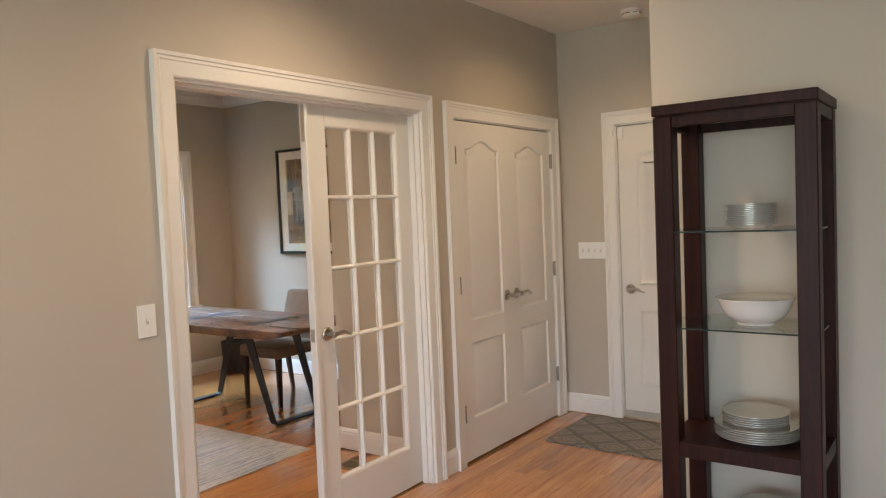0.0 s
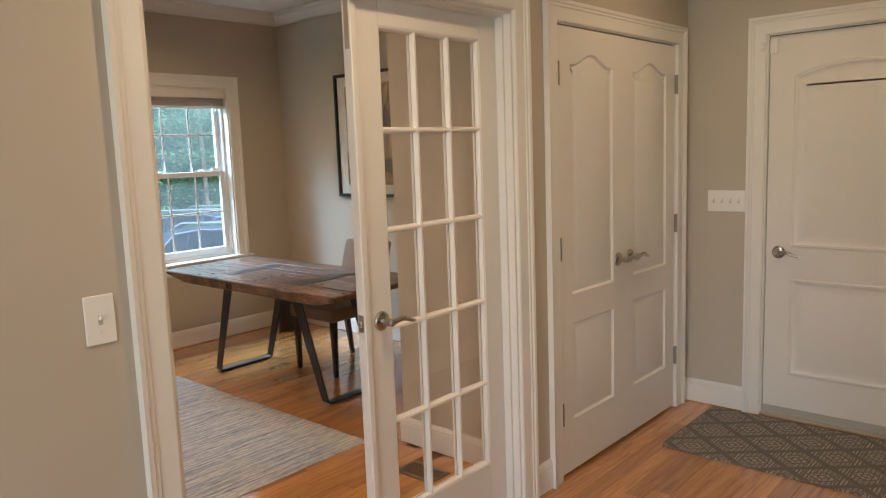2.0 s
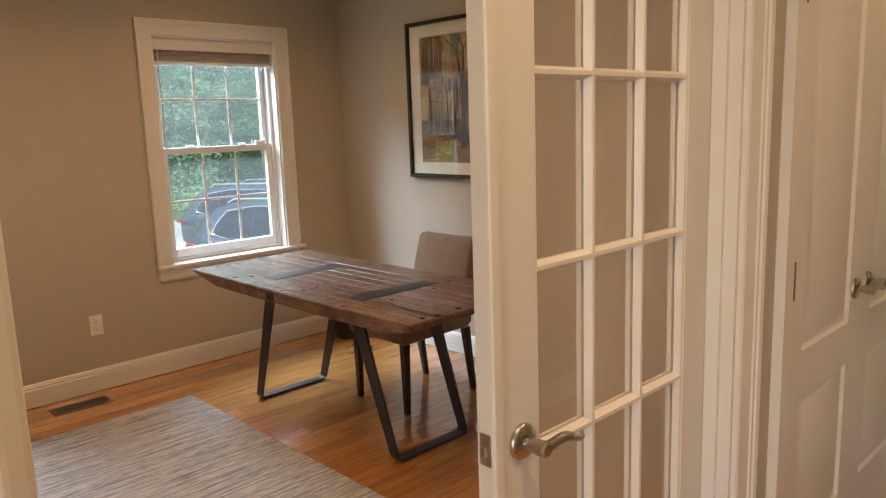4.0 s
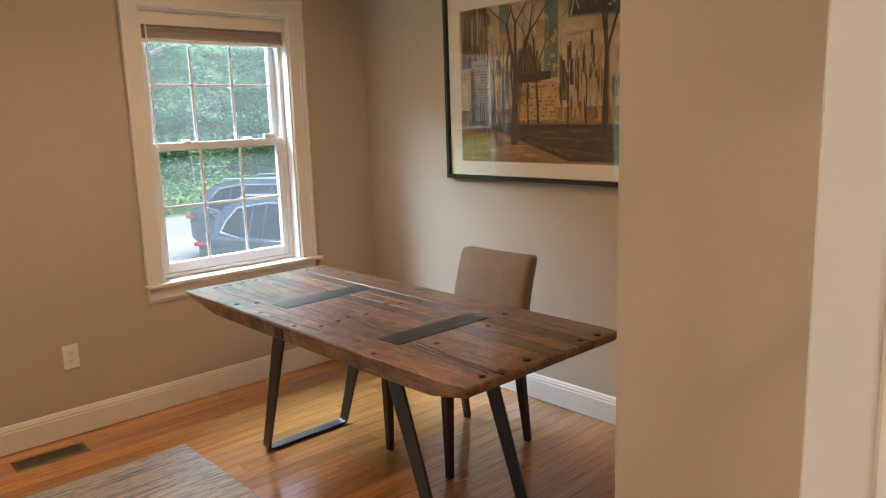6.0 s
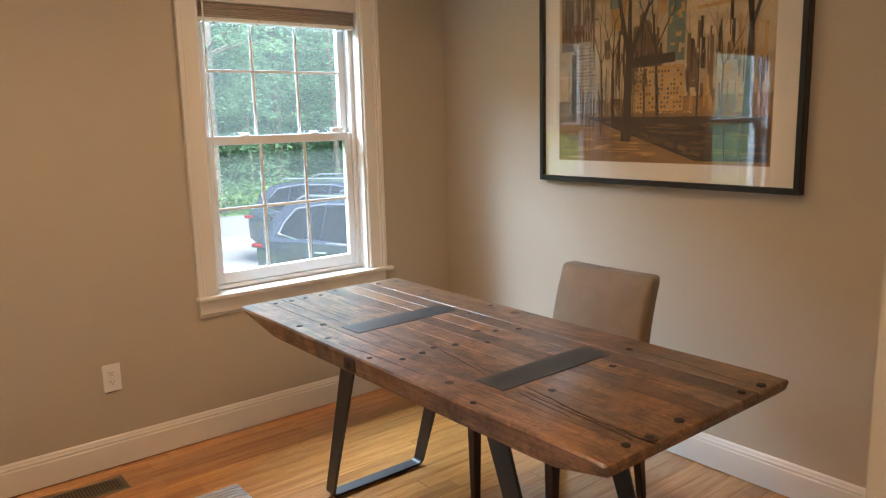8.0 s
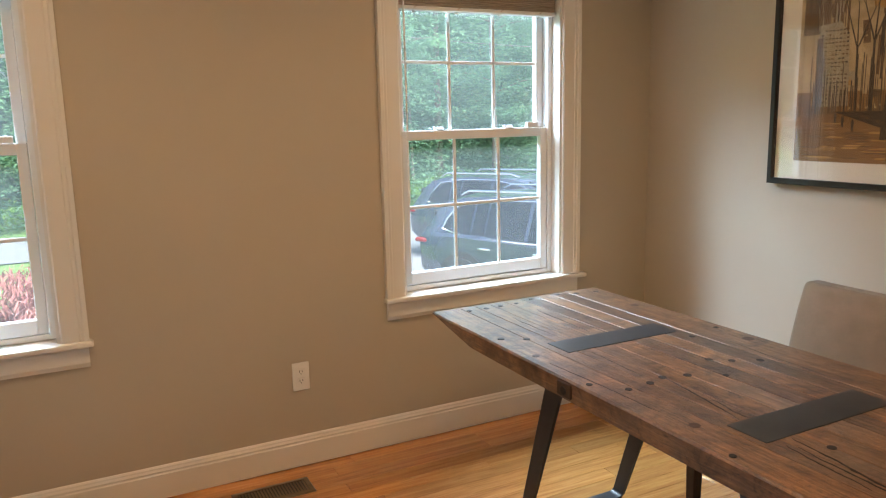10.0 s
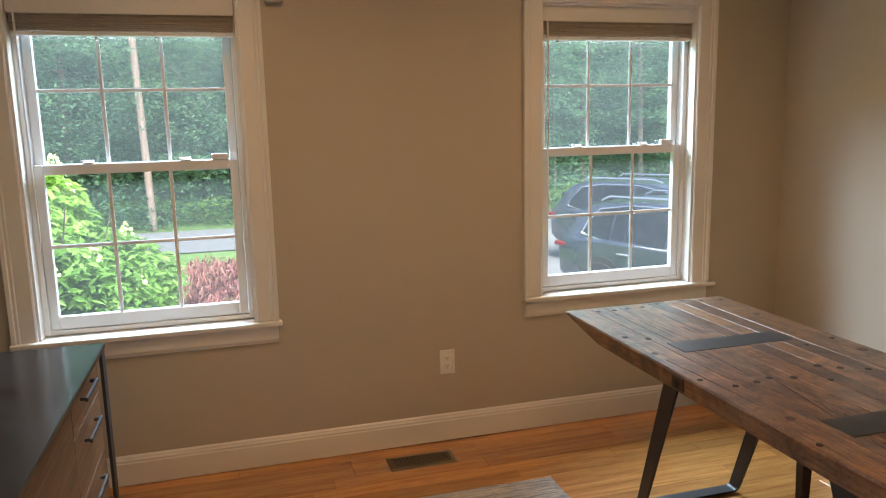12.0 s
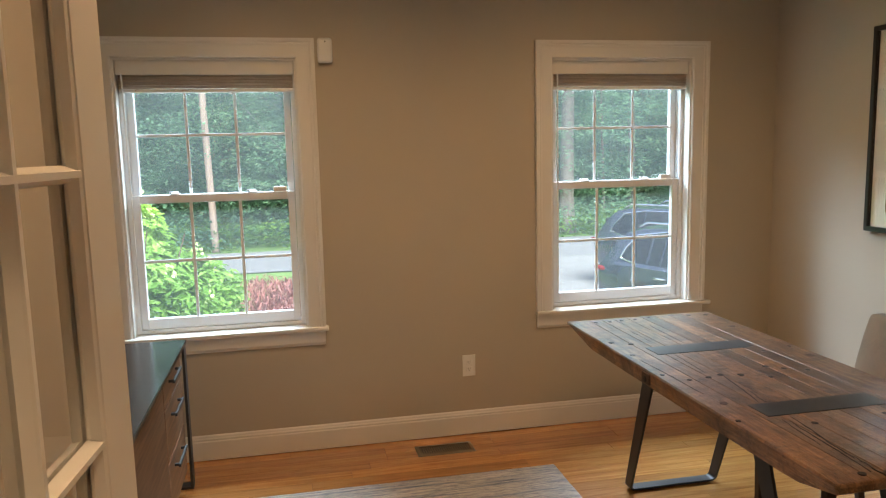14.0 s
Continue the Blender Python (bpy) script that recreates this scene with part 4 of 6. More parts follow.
def diamond_mat(name):
    m, n, l, b = nodes_of(name)
    sep = n.new("ShaderNodeSeparateXYZ")
    l.new(coords(n, l), sep.inputs[0])

    def calc(op, a, c=None):
        k = n.new("ShaderNodeMath")
        k.operation = op
        for s, v in zip(k.inputs, (a, c)):
            if v is None:
                continue
            if isinstance(v, (int, float)):
                s.default_value = v
            else:
                l.new(v, s)
        return k.outputs[0]
    u, v = calc("MULTIPLY", sep.outputs["X"], 1 / 0.30), calc("MULTIPLY", sep.outputs["Y"], 1 / 0.25)
    p, q = calc("ABSOLUTE", calc("SUBTRACT", calc("FRACT", calc("ADD", u, v)), 0.5)), calc("ABSOLUTE", calc("SUBTRACT", calc("FRACT", calc("SUBTRACT", u, v)), 0.5))
    band = calc("GREATER_THAN", calc("MAXIMUM", p, q), 0.42)
    rings = calc("GREATER_THAN", calc("SINE", calc("MULTIPLY", calc("MAXIMUM", p, q), 52.0)), -0.1)
    cross = calc("GREATER_THAN", calc("SINE", calc("MULTIPLY", calc("ADD", p, q), 62.0)), 0.0)
    inner = calc("LESS_THAN", calc("MAXIMUM", p, q), 0.24)
    pat = calc("ADD", calc("MULTIPLY", rings, inner), calc("MULTIPLY", cross, calc("SUBTRACT", 1.0, inner)))
    dotted = calc("MULTIPLY", calc("GREATER_THAN", calc("SINE", calc("MULTIPLY", sep.outputs["X"], 300.0)), -0.75), calc("SUBTRACT", 1.0, band))
    light = calc("MULTIPLY", calc("MINIMUM", pat, 1.0), dotted)
    wear = noise_tex(n, l, coords(n, l), 300, 2)
    col = mixc(n, l, "MIX", light, (0.16, 0.15, 0.145), (0.42, 0.385, 0.34))
    col = mixc(n, l, "MULTIPLY", 0.6, col, ramp(n, l, wear, [(0.35, (0.6,) * 3), (0.65, (1.2,) * 3)]))
    l.new(col, b.inputs["Base Color"])
    b.inputs["Roughness"].default_value = 0.9
    bump(n, l, b, wear, 0.4, 0.001)
    return m


mat_t = thing("door_mat", "grey diamond-patterned mat on the floor before the entry door", "mat")
bm = box(bmesh.new(), -2.085, -0.99, 4.165, 4.855, 0.001, 0.008)
bmesh.ops.bevel(bm, geom=[e for e in bm.edges if abs(e.verts[0].co.z - e.verts[1].co.z) > 0.001], offset=0.04, segments=4, affect="EDGES", profile=0.5)
part("mat_field", bm, diamond_mat("grey diamond mat"), mat_t)

# ---- picture ----
def flat(bm, pts, y, mi):
    f = bm.faces.new([bm.verts.new((x, y, z)) for x, z in pts])
    f.material_index = mi


def brushed(name, a, c, scale=(6, 6, 6), rough=0.6):
    m, n, l, b = nodes_of(name)
    f = noise_tex(n, l, coords(n, l, scale), 1.0, 7, 0.7, 0.6)
    l.new(ramp(n, l, f, [(0.3, a), (0.7, c)]), b.inputs["Base Color"])
    b.inputs["Roughness"].default_value = rough
    return m


picture = thing("framed_print", "framed brown park and city print behind glass, hung on the wall", "picture")
PX0, PX1, PZ0, PZ1 = -5.262, -3.990, 1.166, 2.156
FRAME = coat("black frame lacquer", (0.014, 0.013, 0.014), 0.3, 0.1)
loop = ((PX0, PZ0, 1, 1), (PX1, PZ0, -1, 1), (PX1, PZ1, -1, -1), (PX0, PZ1, 1, -1))
part("frame", run(bmesh.new(), [(0.0, 0.0), (0.0, 0.036), (0.003, 0.039), (0.021, 0.039), (0.024, 0.036), (0.024, 0.0)], loop, lambda u, w, s: (s[0] + s[2] * u, YP - w, s[1] + s[3] * u), closed=True), FRAME, picture)
part("mount", boxes((PX0 + 0.02, PX1 - 0.02, YP - 0.018, YP - 0.002, PZ0 + 0.02, PZ1 - 0.02)), coat("white mount card", (0.78, 0.75, 0.69), 0.85, 0.01), picture)
AX0, AX1, AZ0, AZ1 = -5.150, -4.112, 1.264, 2.058
aw, ah = AX1 - AX0, AZ1 - AZ0
inks = [brushed("hazy cream sky", (0.30, 0.205, 0.10), (0.66, 0.53, 0.33), (5, 5, 7)), brushed("ochre path", (0.16, 0.075, 0.022), (0.34, 0.19, 0.07), (3, 3, 14)),
        brushed("dark umber", (0.012, 0.008, 0.006), (0.05, 0.03, 0.018), (20, 20, 6)), brushed("pale stone blocks", (0.27, 0.235, 0.17), (0.45, 0.40, 0.30), (30, 30, 60)),
        brushed("sea green panes", (0.06, 0.13, 0.11), (0.18, 0.25, 0.20), (12, 12, 12)), brushed("amber glow", (0.36, 0.19, 0.05), (0.62, 0.38, 0.13), (8, 8, 8)),
        brushed("brown haze", (0.07, 0.036, 0.015), (0.20, 0.115, 0.05), (9, 9, 22)), brushed("lamp dots", (0.7, 0.55, 0.28), (0.85, 0.7, 0.4))]
bm = bmesh.new()
ya = YP - 0.0185
A = lambda u, v: (AX0 + aw * u, AZ0 + ah * v)
quad = lambda u0, u1, v0, v1, lv, mi: flat(bm, [A(u0, v0), A(u1, v0), A(u1, v1), A(u0, v1)], ya - 0.0002 * lv, mi)
quad(0, 1, 0, 1, 0, 0)
pr = random.Random(11)
poly = lambda pts, lv, mi: flat(bm, [A(*p) for p in pts], ya - 0.0002 * lv, mi)


def strokes(n, u0, u1, v0, v1, w, h, lv, choices):
    """Loose brush marks scattered over a patch."""
    for k in range(n):
        u, v = pr.uniform(u0, u1), pr.uniform(v0, v1)
        lean = pr.uniform(-0.2, 0.2) * w[1]
        du, dv = pr.uniform(*w), pr.uniform(*h)
        poly([(u, v), (min(u + du, 0.995), v), (min(max(u + du + lean, 0.005), 0.995), min(v + dv, 0.995)), (max(u + lean, 0.005), min(v + dv, 0.995))], lv + 0.1 * (k % 8), pr.choice(choices))


quad(0.0, 1.0, 0.0, 0.34, 1, 1)
strokes(90, 0.0, 0.96, 0.25, 0.9, (0.01, 0.05), (0.03, 0.12), 2, (0, 0, 5, 6, 0, 3))
quad(0.015, 0.125, 0.62, 0.995, 3.2, 6)
strokes(40, 0.02, 0.115, 0.62, 0.9, (0.002, 0.005), (0.05, 0.3), 4, (2, 3, 2, 6))
quad(0.135, 0.20, 0.50, 0.995, 3.2, 6)
strokes(16, 0.137, 0.19, 0.5, 0.9, (0.003, 0.006), (0.05, 0.2), 4, (0, 2, 3))
poly([(0.07, 0.27), (0.215, 0.27), (0.205, 0.60), (0.17, 0.67), (0.085, 0.66)], 4.5, 3)
for k in range(19):
    for j in range(9):
        if pr.random() < 0.8:
            u, v = 0.078 + 0.0145 * j, 0.285 + 0.019 * k
            quad(u, u + 0.009, v, v + 0.007, 5.4, pr.choice((6, 2, 6)))
quad(0.075, 0.10, 0.27, 0.60, 5.0, 6)
quad(0.28, 0.345, 0.82, 0.995, 3.2, 4)
poly([(0.28, 0.82), (0.345, 0.82), (0.335, 0.70), (0.29, 0.72)], 3.3, 5)
poly([(0.56, 0.52), (0.64, 0.52), (0.645, 0.995), (0.565, 0.995)], 3.2, 4)
strokes(14, 0.56, 0.63, 0.55, 0.9, (0.01, 0.03), (0.01, 0.05), 4, (4, 3, 5))
quad(0.645, 0.70, 0.82, 0.995, 3.3, 0)
for u, w, v in ((0.375, 0.03, 0.66), (0.40, 0.035, 0.72), (0.43, 0.03, 0.78), (0.455, 0.035, 0.74), (0.485, 0.03, 0.68), (0.50, 0.04, 0.60)):
    poly([(u, 0.36), (u + w, 0.36), (u + w, v - 0.03), (u + w * 0.5, v), (u, v - 0.02)], 3.6, 6)
strokes(50, 0.30, 0.54, 0.34, 0.62, (0.004, 0.014), (0.04, 0.16), 4.4, (6, 2, 6, 6))
quad(0.40, 0.64, 0.27, 0.50, 4.6, 5)
for k in range(9):
    for j in range(16):
        u, v = 0.41 + 0.0142 * j, 0.285 + 0.0225 * k
        quad(u, u + 0.009, v, v + 0.013, 5.2, pr.choice((6, 3, 5, 6)))
poly([(0.39, 0.50), (0.60, 0.515), (0.60, 0.565), (0.39, 0.55)], 6, 2)
poly([(0.70, 0.86), (0.99, 0.84), (0.995, 0.995), (0.70, 0.995)], 3.5, 4)
poly([(0.705, 0.87), (0.985, 0.855), (0.985, 0.985), (0.72, 0.985)], 3.8, 2)
strokes(16, 0.76, 0.95, 0.88, 0.96, (0.008, 0.02), (0.006, 0.012), 5, (3, 4))
poly([(0.71, 0.87), (0.722, 0.87), (0.74, 0.97), (0.73, 0.97)], 5, 3), poly([(0.735, 0.97), (0.745, 0.97), (0.765, 0.90), (0.757, 0.90)], 5, 3)
poly([(0.69, 0.755), (0.99, 0.775), (0.99, 0.79), (0.69, 0.77)], 4, 5)
strokes(70, 0.64, 0.97, 0.26, 0.62, (0.004, 0.016), (0.05, 0.2), 4, (6, 6, 2, 5))
poly([(0.16, 0.245), (0.99, 0.235), (0.99, 0.02), (0.70, 0.015)], 6, 2)
strokes(60, 0.45, 0.95, 0.05, 0.2, (0.03, 0.09), (0.004, 0.012), 7.5, (6, 2, 6))
strokes(50, 0.02, 0.45, 0.01, 0.2, (0.03, 0.10), (0.004, 0.010), 3, (5, 1, 6, 5))


def painted_tree(u, v0, v1, w, seed, deep):
    r = random.Random(seed)
    def limb(p, ang, ln, wd, d):
        q = (p[0] + ln * math.cos(ang), p[1] + ln * math.sin(ang))
        q = (min(max(q[0], 0.01), 0.99), min(q[1], 0.985))
        nx, nz = -math.sin(ang) * wd / 2, math.cos(ang) * wd / 2
        flat(bm, [A(p[0] + nx, p[1] + nz), A(p[0] - nx, p[1] - nz), A(q[0] - nx * 0.6, q[1] - nz * 0.6), A(q[0] + nx * 0.6, q[1] + nz * 0.6)], ya - 0.0022 - 0.00005 * d, 2)
        if d < deep:
            for sgn in ((-1, 1) if d else (-1, 0.1, 1)):
                limb(q, ang + sgn * r.uniform(0.15, 0.38) + r.uniform(-0.08, 0.08), ln * r.uniform(0.55, 0.78), wd * (0.42 if d else 0.5), d + 1)
    limb((u, v0), math.pi / 2 + r.uniform(-0.04, 0.04), (v1 - v0) * 0.42, w, 0)


for u, v0, v1, w, sd, deep in ((0.37, 0.11, 1.15, 0.052, 1, 4), (0.525, 0.22, 1.1, 0.016, 2, 4), (0.90, 0.17, 1.3, 0.034, 3, 4), (0.245, 0.23, 0.95, 0.012, 6, 4), (0.30, 0.24, 1.0, 0.014, 12, 3), (0.70, 0.24, 0.8, 0.010, 7, 3), (0.80, 0.24, 0.8, 0.010, 8, 3), (0.46, 0.24, 0.85, 0.010, 5, 3)):
    painted_tree(u, v0, v1, w, sd, deep)
for k in range(40):
    u = 0.06 + 0.36 * k / 40 + pr.uniform(-0.004, 0.004)
    quad(u, u + pr.uniform(0.002, 0.005), 0.235, pr.uniform(0.33, 0.52), 9, 2)
for k in range(70):
    u, v = pr.uniform(0.22, 0.72), pr.choice((0.262, 0.27, 0.258, 0.49, 0.495, pr.uniform(0.3, 0.6)))
    quad(u, u + 0.0045, v, v + 0.0055, 10, 7)
for k in range(24):
    u, v = 0.25 + 0.47 * k / 24, 0.225 - 0.19 * k / 24
    e = 0.4 + 0.6 * k / 24
    poly([(u, v), (u + 0.022 * e, v - 0.006 * e), (u + 0.022 * e, v + 0.02 * e), (u, v + 0.024 * e)], 11, 6 if k % 3 else 2)
    quad(u, u + 0.004 * e, v - 0.028 * e, v, 11, 2)
for u, v, h in ((0.165, 0.19, 0.05), (0.195, 0.17, 0.055), (0.235, 0.15, 0.06)):
    poly([(u, v), (u + 0.008, v), (u + 0.011, v + h * 0.7), (u + 0.004, v + h), (u - 0.003, v + h * 0.7)], 11, 2)
for k in range(6):
    quad(0.10 + 0.014 * k, 0.108 + 0.014 * k, 0.055 + 0.004 * (k % 2), 0.068 + 0.004 * (k % 3), 11, 5)
part("print", bm, inks, picture, "brown and ochre park scene print")
pane = part("picture_glass", boxes((PX0 + 0.0242, PX1 - 0.0242, YP - 0.028, YP - 0.026, PZ0 + 0.0242, PZ1 - 0.0242)), glass("picture glass", (1, 1, 1), 1.72), picture, "clear reflective glass")
pane.visible_shadow = False

# ---- sideboard desk ----
SLATE = coat("black stone top", (0.013, 0.013, 0.014), 0.2, 0.45, 40, 0.1, 0.0, 9.0)
DRAWER = plank_wood("warm brown drawer wood", (0.075, 0.035, 0.017), (0.15, 0.078, 0.04), (0.25, 0.145, 0.08), "X", 0.45, spread=0.4)
side = thing("sideboard", "wood sideboard with black stone top, steel frame and drawers", "sideboard")
SX0, SX1, SY0, SY1, SZ = -5.757, -4.395, 0.80, 1.537, 0.733
part("top", box(bmesh.new(), SX0, SX1, SY0, SY1, SZ - 0.022, SZ, 0.003), SLATE, side, "black stone top with pale scuffs")
for x in (SX0 + 0.004, SX1 - 0.064):
    part("end_frame", boxes((x, x + 0.06, SY1 - 0.016, SY1 - 0.004, 0.012, SZ - 0.0225), (x, x + 0.06, SY0 + 0.004, SY0 + 0.016, 0.012, SZ - 0.0225), (x, x + 0.06, SY0 + 0.004, SY1 - 0.004, 0.0, 0.012), bevel=0.001), BLACK_METAL, side, "black flat-steel end frame")
part("carcass", box(bmesh.new(), SX0 + 0.075, SX1 - 0.075, SY0 + 0.02, SY1 - 0.045, 0.10, SZ - 0.024, 0.002), BLACK_METAL, side)
fx0, fx1 = SX0 + 0.078, SX0 + 0.56
for z0, z1 in ((0.575, 0.715), (0.345, 0.568), (0.108, 0.338)):
    dr = part("drawer_front", box(bmesh.new(), fx0, fx1, SY1 - 0.044, SY1 - 0.024, z0, z1, 0.002), DRAWER, side)
    zc = z1 - 0.06
    part("pull", boxes((fx0 + 0.14, fx0 + 0.15, SY1 - 0.024, SY1 - 0.002, zc - 0.006, zc + 0.006), (fx1 - 0.15, fx1 - 0.14, SY1 - 0.024, SY1 - 0.002, zc - 0.006, zc + 0.006), (fx0 + 0.13, fx1 - 0.13, SY1 - 0.006, SY1 + 0.004, zc - 0.007, zc + 0.007), bevel=0.0015), BLACK_METAL, dr, "black bar pull")
part("door_panel", box(bmesh.new(), fx1 + 0.007, SX1 - 0.078, SY1 - 0.044, SY1 - 0.024, 0.108, 0.715, 0.002), DRAWER, side)

# ---- display cabinet ----
MAHOGANY = plank_wood("dark mahogany stain", (0.012, 0.003, 0.002), (0.024, 0.0055, 0.0035), (0.04, 0.010, 0.006), "Z", 0.42, spread=0.08, coat_w=0.0, relief=0.06)
MAHOGANY.node_tree.nodes["Principled BSDF"].inputs["Specular IOR Level"].default_value = 0.2
GREEN_GLASS = glass("shelf glass", (0.93, 0.97, 0.95), 1.5)
EDGE_GLASS = coat("dark glass edge", (0.02, 0.035, 0.03), 0.12, 0.05)
cab = thing("display_cabinet", "tall open mahogany display cabinet with glass shelves", "cabinet")
KX0, KX1, KY0, KY1 = -0.716, -0.209, 2.497, 2.858
pw = 0.064
for x in (KX0, KX1 - pw):
    for y in (KY0, KY1 - pw):
        part("post", box(bmesh.new(), x, x + pw, y, y + pw, 0.0, 1.796, 0.003), MAHOGANY, cab)
part("top_slab", box(bmesh.new(), KX0 - 0.004, KX1 + 0.004, KY0 - 0.004, KY1 + 0.006, 1.80, 1.836, 0.004, 2), MAHOGANY, cab)
part("reveal", box(bmesh.new(), KX0 + 0.006, KX1 - 0.006, KY0 + 0.006, KY1 - 0.006, 1.796, 1.80), MAHOGANY, cab)
for z0, z1, nm in ((1.760, 1.796, "top_rail"), (0.03, 0.10, "base_rail")):
    for y in (KY0 + 0.002, KY1 - 0.030):
        part(nm, box(bmesh.new(), KX0 + pw, KX1 - pw, y, y + 0.028, z0, z1, 0.002), MAHOGANY, cab)
    for x in (KX0 + 0.002, KX1 - 0.030):
        part(nm, box(bmesh.new(), x, x + 0.028, KY0 + pw, KY1 - pw, z0, z1, 0.002), MAHOGANY, cab)
for z in (0.632, 0.055):
    part("shelf", boxes((KX0 + pw, KX1 - pw, KY0 + 0.003, KY1 - 0.003, z, z + 0.05), (KX0 + 0.004, KX0 + pw, KY0 + pw, KY1 - pw, z, z + 0.05), (KX1 - pw, KX1 - 0.004, KY0 + pw, KY1 - pw, z, z + 0.05)), MAHOGANY, cab, "solid mahogany shelf")
for z in (1.402, 1.074, 0.365):
    g = part("glass_shelf", boxes((KX0 + 0.01, KX1 - 0.01, KY0 + 0.075, KY1 - 0.075, z, z + 0.006), (KX0 + pw + 0.001, KX1 - pw - 0.001, KY0 + 0.005, KY0 + 0.075, z, z + 0.006), (KX0 + pw + 0.001, KX1 - pw - 0.001, KY1 - 0.075, KY1 - 0.005, z, z + 0.006)), GREEN_GLASS, cab, "clear glass shelf")
    g.visible_shadow = False
    part("shelf_edge", boxes((KX0 + pw + 0.001, KX1 - pw - 0.001, KY0 + 0.0035, KY0 + 0.0048, z + 0.0004, z + 0.0056)), EDGE_GLASS, g)

CHINA = coat("white china glaze", (0.78, 0.76, 0.72), 0.12, 0.01, 20, 0.01)
RIM = coat("platinum rim", (0.62, 0.58, 0.50), 0.2, 0.02, 100, 0.02, 1.0)


def plate(name, label, x, y, z, r, group, h=0.019):
    t = thing(name, label, "plate", group, pose(x, y, z))
    part("china", lathe(bmesh.new(), [(0.001, 0.0), (r * 0.56, 0.0), (r * 0.60, 0.002), (r * 0.70, h * 0.45), (r * 0.985, h * 0.92), (r * 0.985, h), (r * 0.69, h * 0.62), (r * 0.58, h * 0.28), (0.001, h * 0.26)], (0, 0, 0), 48), CHINA, t, "", True)
    part("rim", lathe(bmesh.new(), [(r * 0.975, h * 0.99), (r * 0.987, h * 0.985), (r * 0.987, h * 1.02), (r * 0.975, h * 1.025)], (0, 0, 0), 48), RIM, t, "platinum rim", True)
    return t


def stack(n, x, y, z, r, pitch, group, label, h=0.019):
    p = plate("dinner_plate", label, x, y, z, r, group, h)
    for k in range(1, n):
        copy_thing(p, pose(x + 0.0015 * math.sin(k * 2.1), y + 0.0015 * math.cos(k * 1.7), z + k * pitch, 0, 0, k * 25))
    return z + (n - 1) * pitch


stack(12, -0.447, 2.68, 1.4085, 0.087, 0.0063, "small plates on the glass shelf", "small white china plate with a platinum rim, in a stack", 0.014)
top = stack(6, -0.438, 2.67, 0.6825, 0.139, 0.0076, "large plates on the mahogany shelf", "large white china plate with a platinum rim, in a stack")
stack(5, -0.443, 2.67, top + 0.0125, 0.110, 0.0074, "medium plates on the large plates", "medium white china plate with a platinum rim, in a stack", 0.017)
t2 = stack(4, -0.44, 2.68, 0.3715, 0.115, 0.0085, "plates on the low glass shelf", "white china plate with a platinum rim on the low shelf")
bowl = thing("serving_bowl", "white china serving bowl with a platinum rim", "bowl", "", pose(-0.436, 2.67, 1.0805))
part("china", lathe(bmesh.new(), [(0.001, 0.0), (0.060, 0.0), (0.062, 0.006), (0.058, 0.009), (0.080, 0.018), (0.100, 0.036), (0.113, 0.060), (0.120, 0.080), (0.129, 0.0895), (0.128, 0.092), (0.117, 0.082), (0.108, 0.058), (0.095, 0.037), (0.075, 0.022), (0.001, 0.014)], (0, 0, 0), 56), CHINA, bowl, "", True)
part("rim", lathe(bmesh.new(), [(0.1262, 0.089), (0.1285, 0.0905), (0.1275, 0.0935), (0.1235, 0.0925)], (0, 0, 0), 56), RIM, bowl, "platinum rim", True)
bw = thing("soup_bowl", "white china bowl stacked on the low shelf plates", "bowl", "", pose(-0.41, 2.675, t2 + 0.0115))
part("china", lathe(bmesh.new(), [(0.001, 0.0), (0.04, 0.0), (0.075, 0.03), (0.092, 0.046), (0.091, 0.048), (0.07, 0.03), (0.001, 0.008)], (0, 0, 0), 40), CHINA, bw, "", True)
part("rim", lathe(bmesh.new(), [(0.0915, 0.0455), (0.0935, 0.0465), (0.0925, 0.049), (0.089, 0.048)], (0, 0, 0), 40), RIM, bw, "platinum rim", True)

# ---- outdoors ----
def ground_z(x):
    q = min(max((-7.5 - x) / 4.5, 0.0), 1.0)
    return -0.6 - 0.8 * (q * q * (3 - 2 * q))


def sheet(xs, ys, lift, name, material, label, cat):
    bm = bmesh.new()
    g = [[bm.verts.new((x, y, ground_z(x) + lift)) for y in ys] for x in xs]
    for i in range(len(xs) - 1):
        for j in range(len(ys) - 1):
            bm.faces.new((g[i][j], g[i + 1][j], g[i + 1][j + 1], g[i][j + 1]))
    return setting(name, bm, material, label, cat, True)


def soil(name, stops, scale, rough=0.9, relief=0.6):
    m, n, l, b = nodes_of(name)
    v = coords(n, l)
    f, g = noise_tex(n, l, v, scale, 6, 0.7), noise_tex(n, l, v, scale * 9, 4, 0.7)
    col = mixc(n, l, "MULTIPLY", 0.6, ramp(n, l, f, stops), ramp(n, l, g, [(0.3, (0.6,) * 3), (0.7, (1.25,) * 3)]))
    l.new(col, b.inputs["Base Color"])
    b.inputs["Roughness"].default_value = rough
    bump(n, l, b, g, relief, 0.02)
    return m


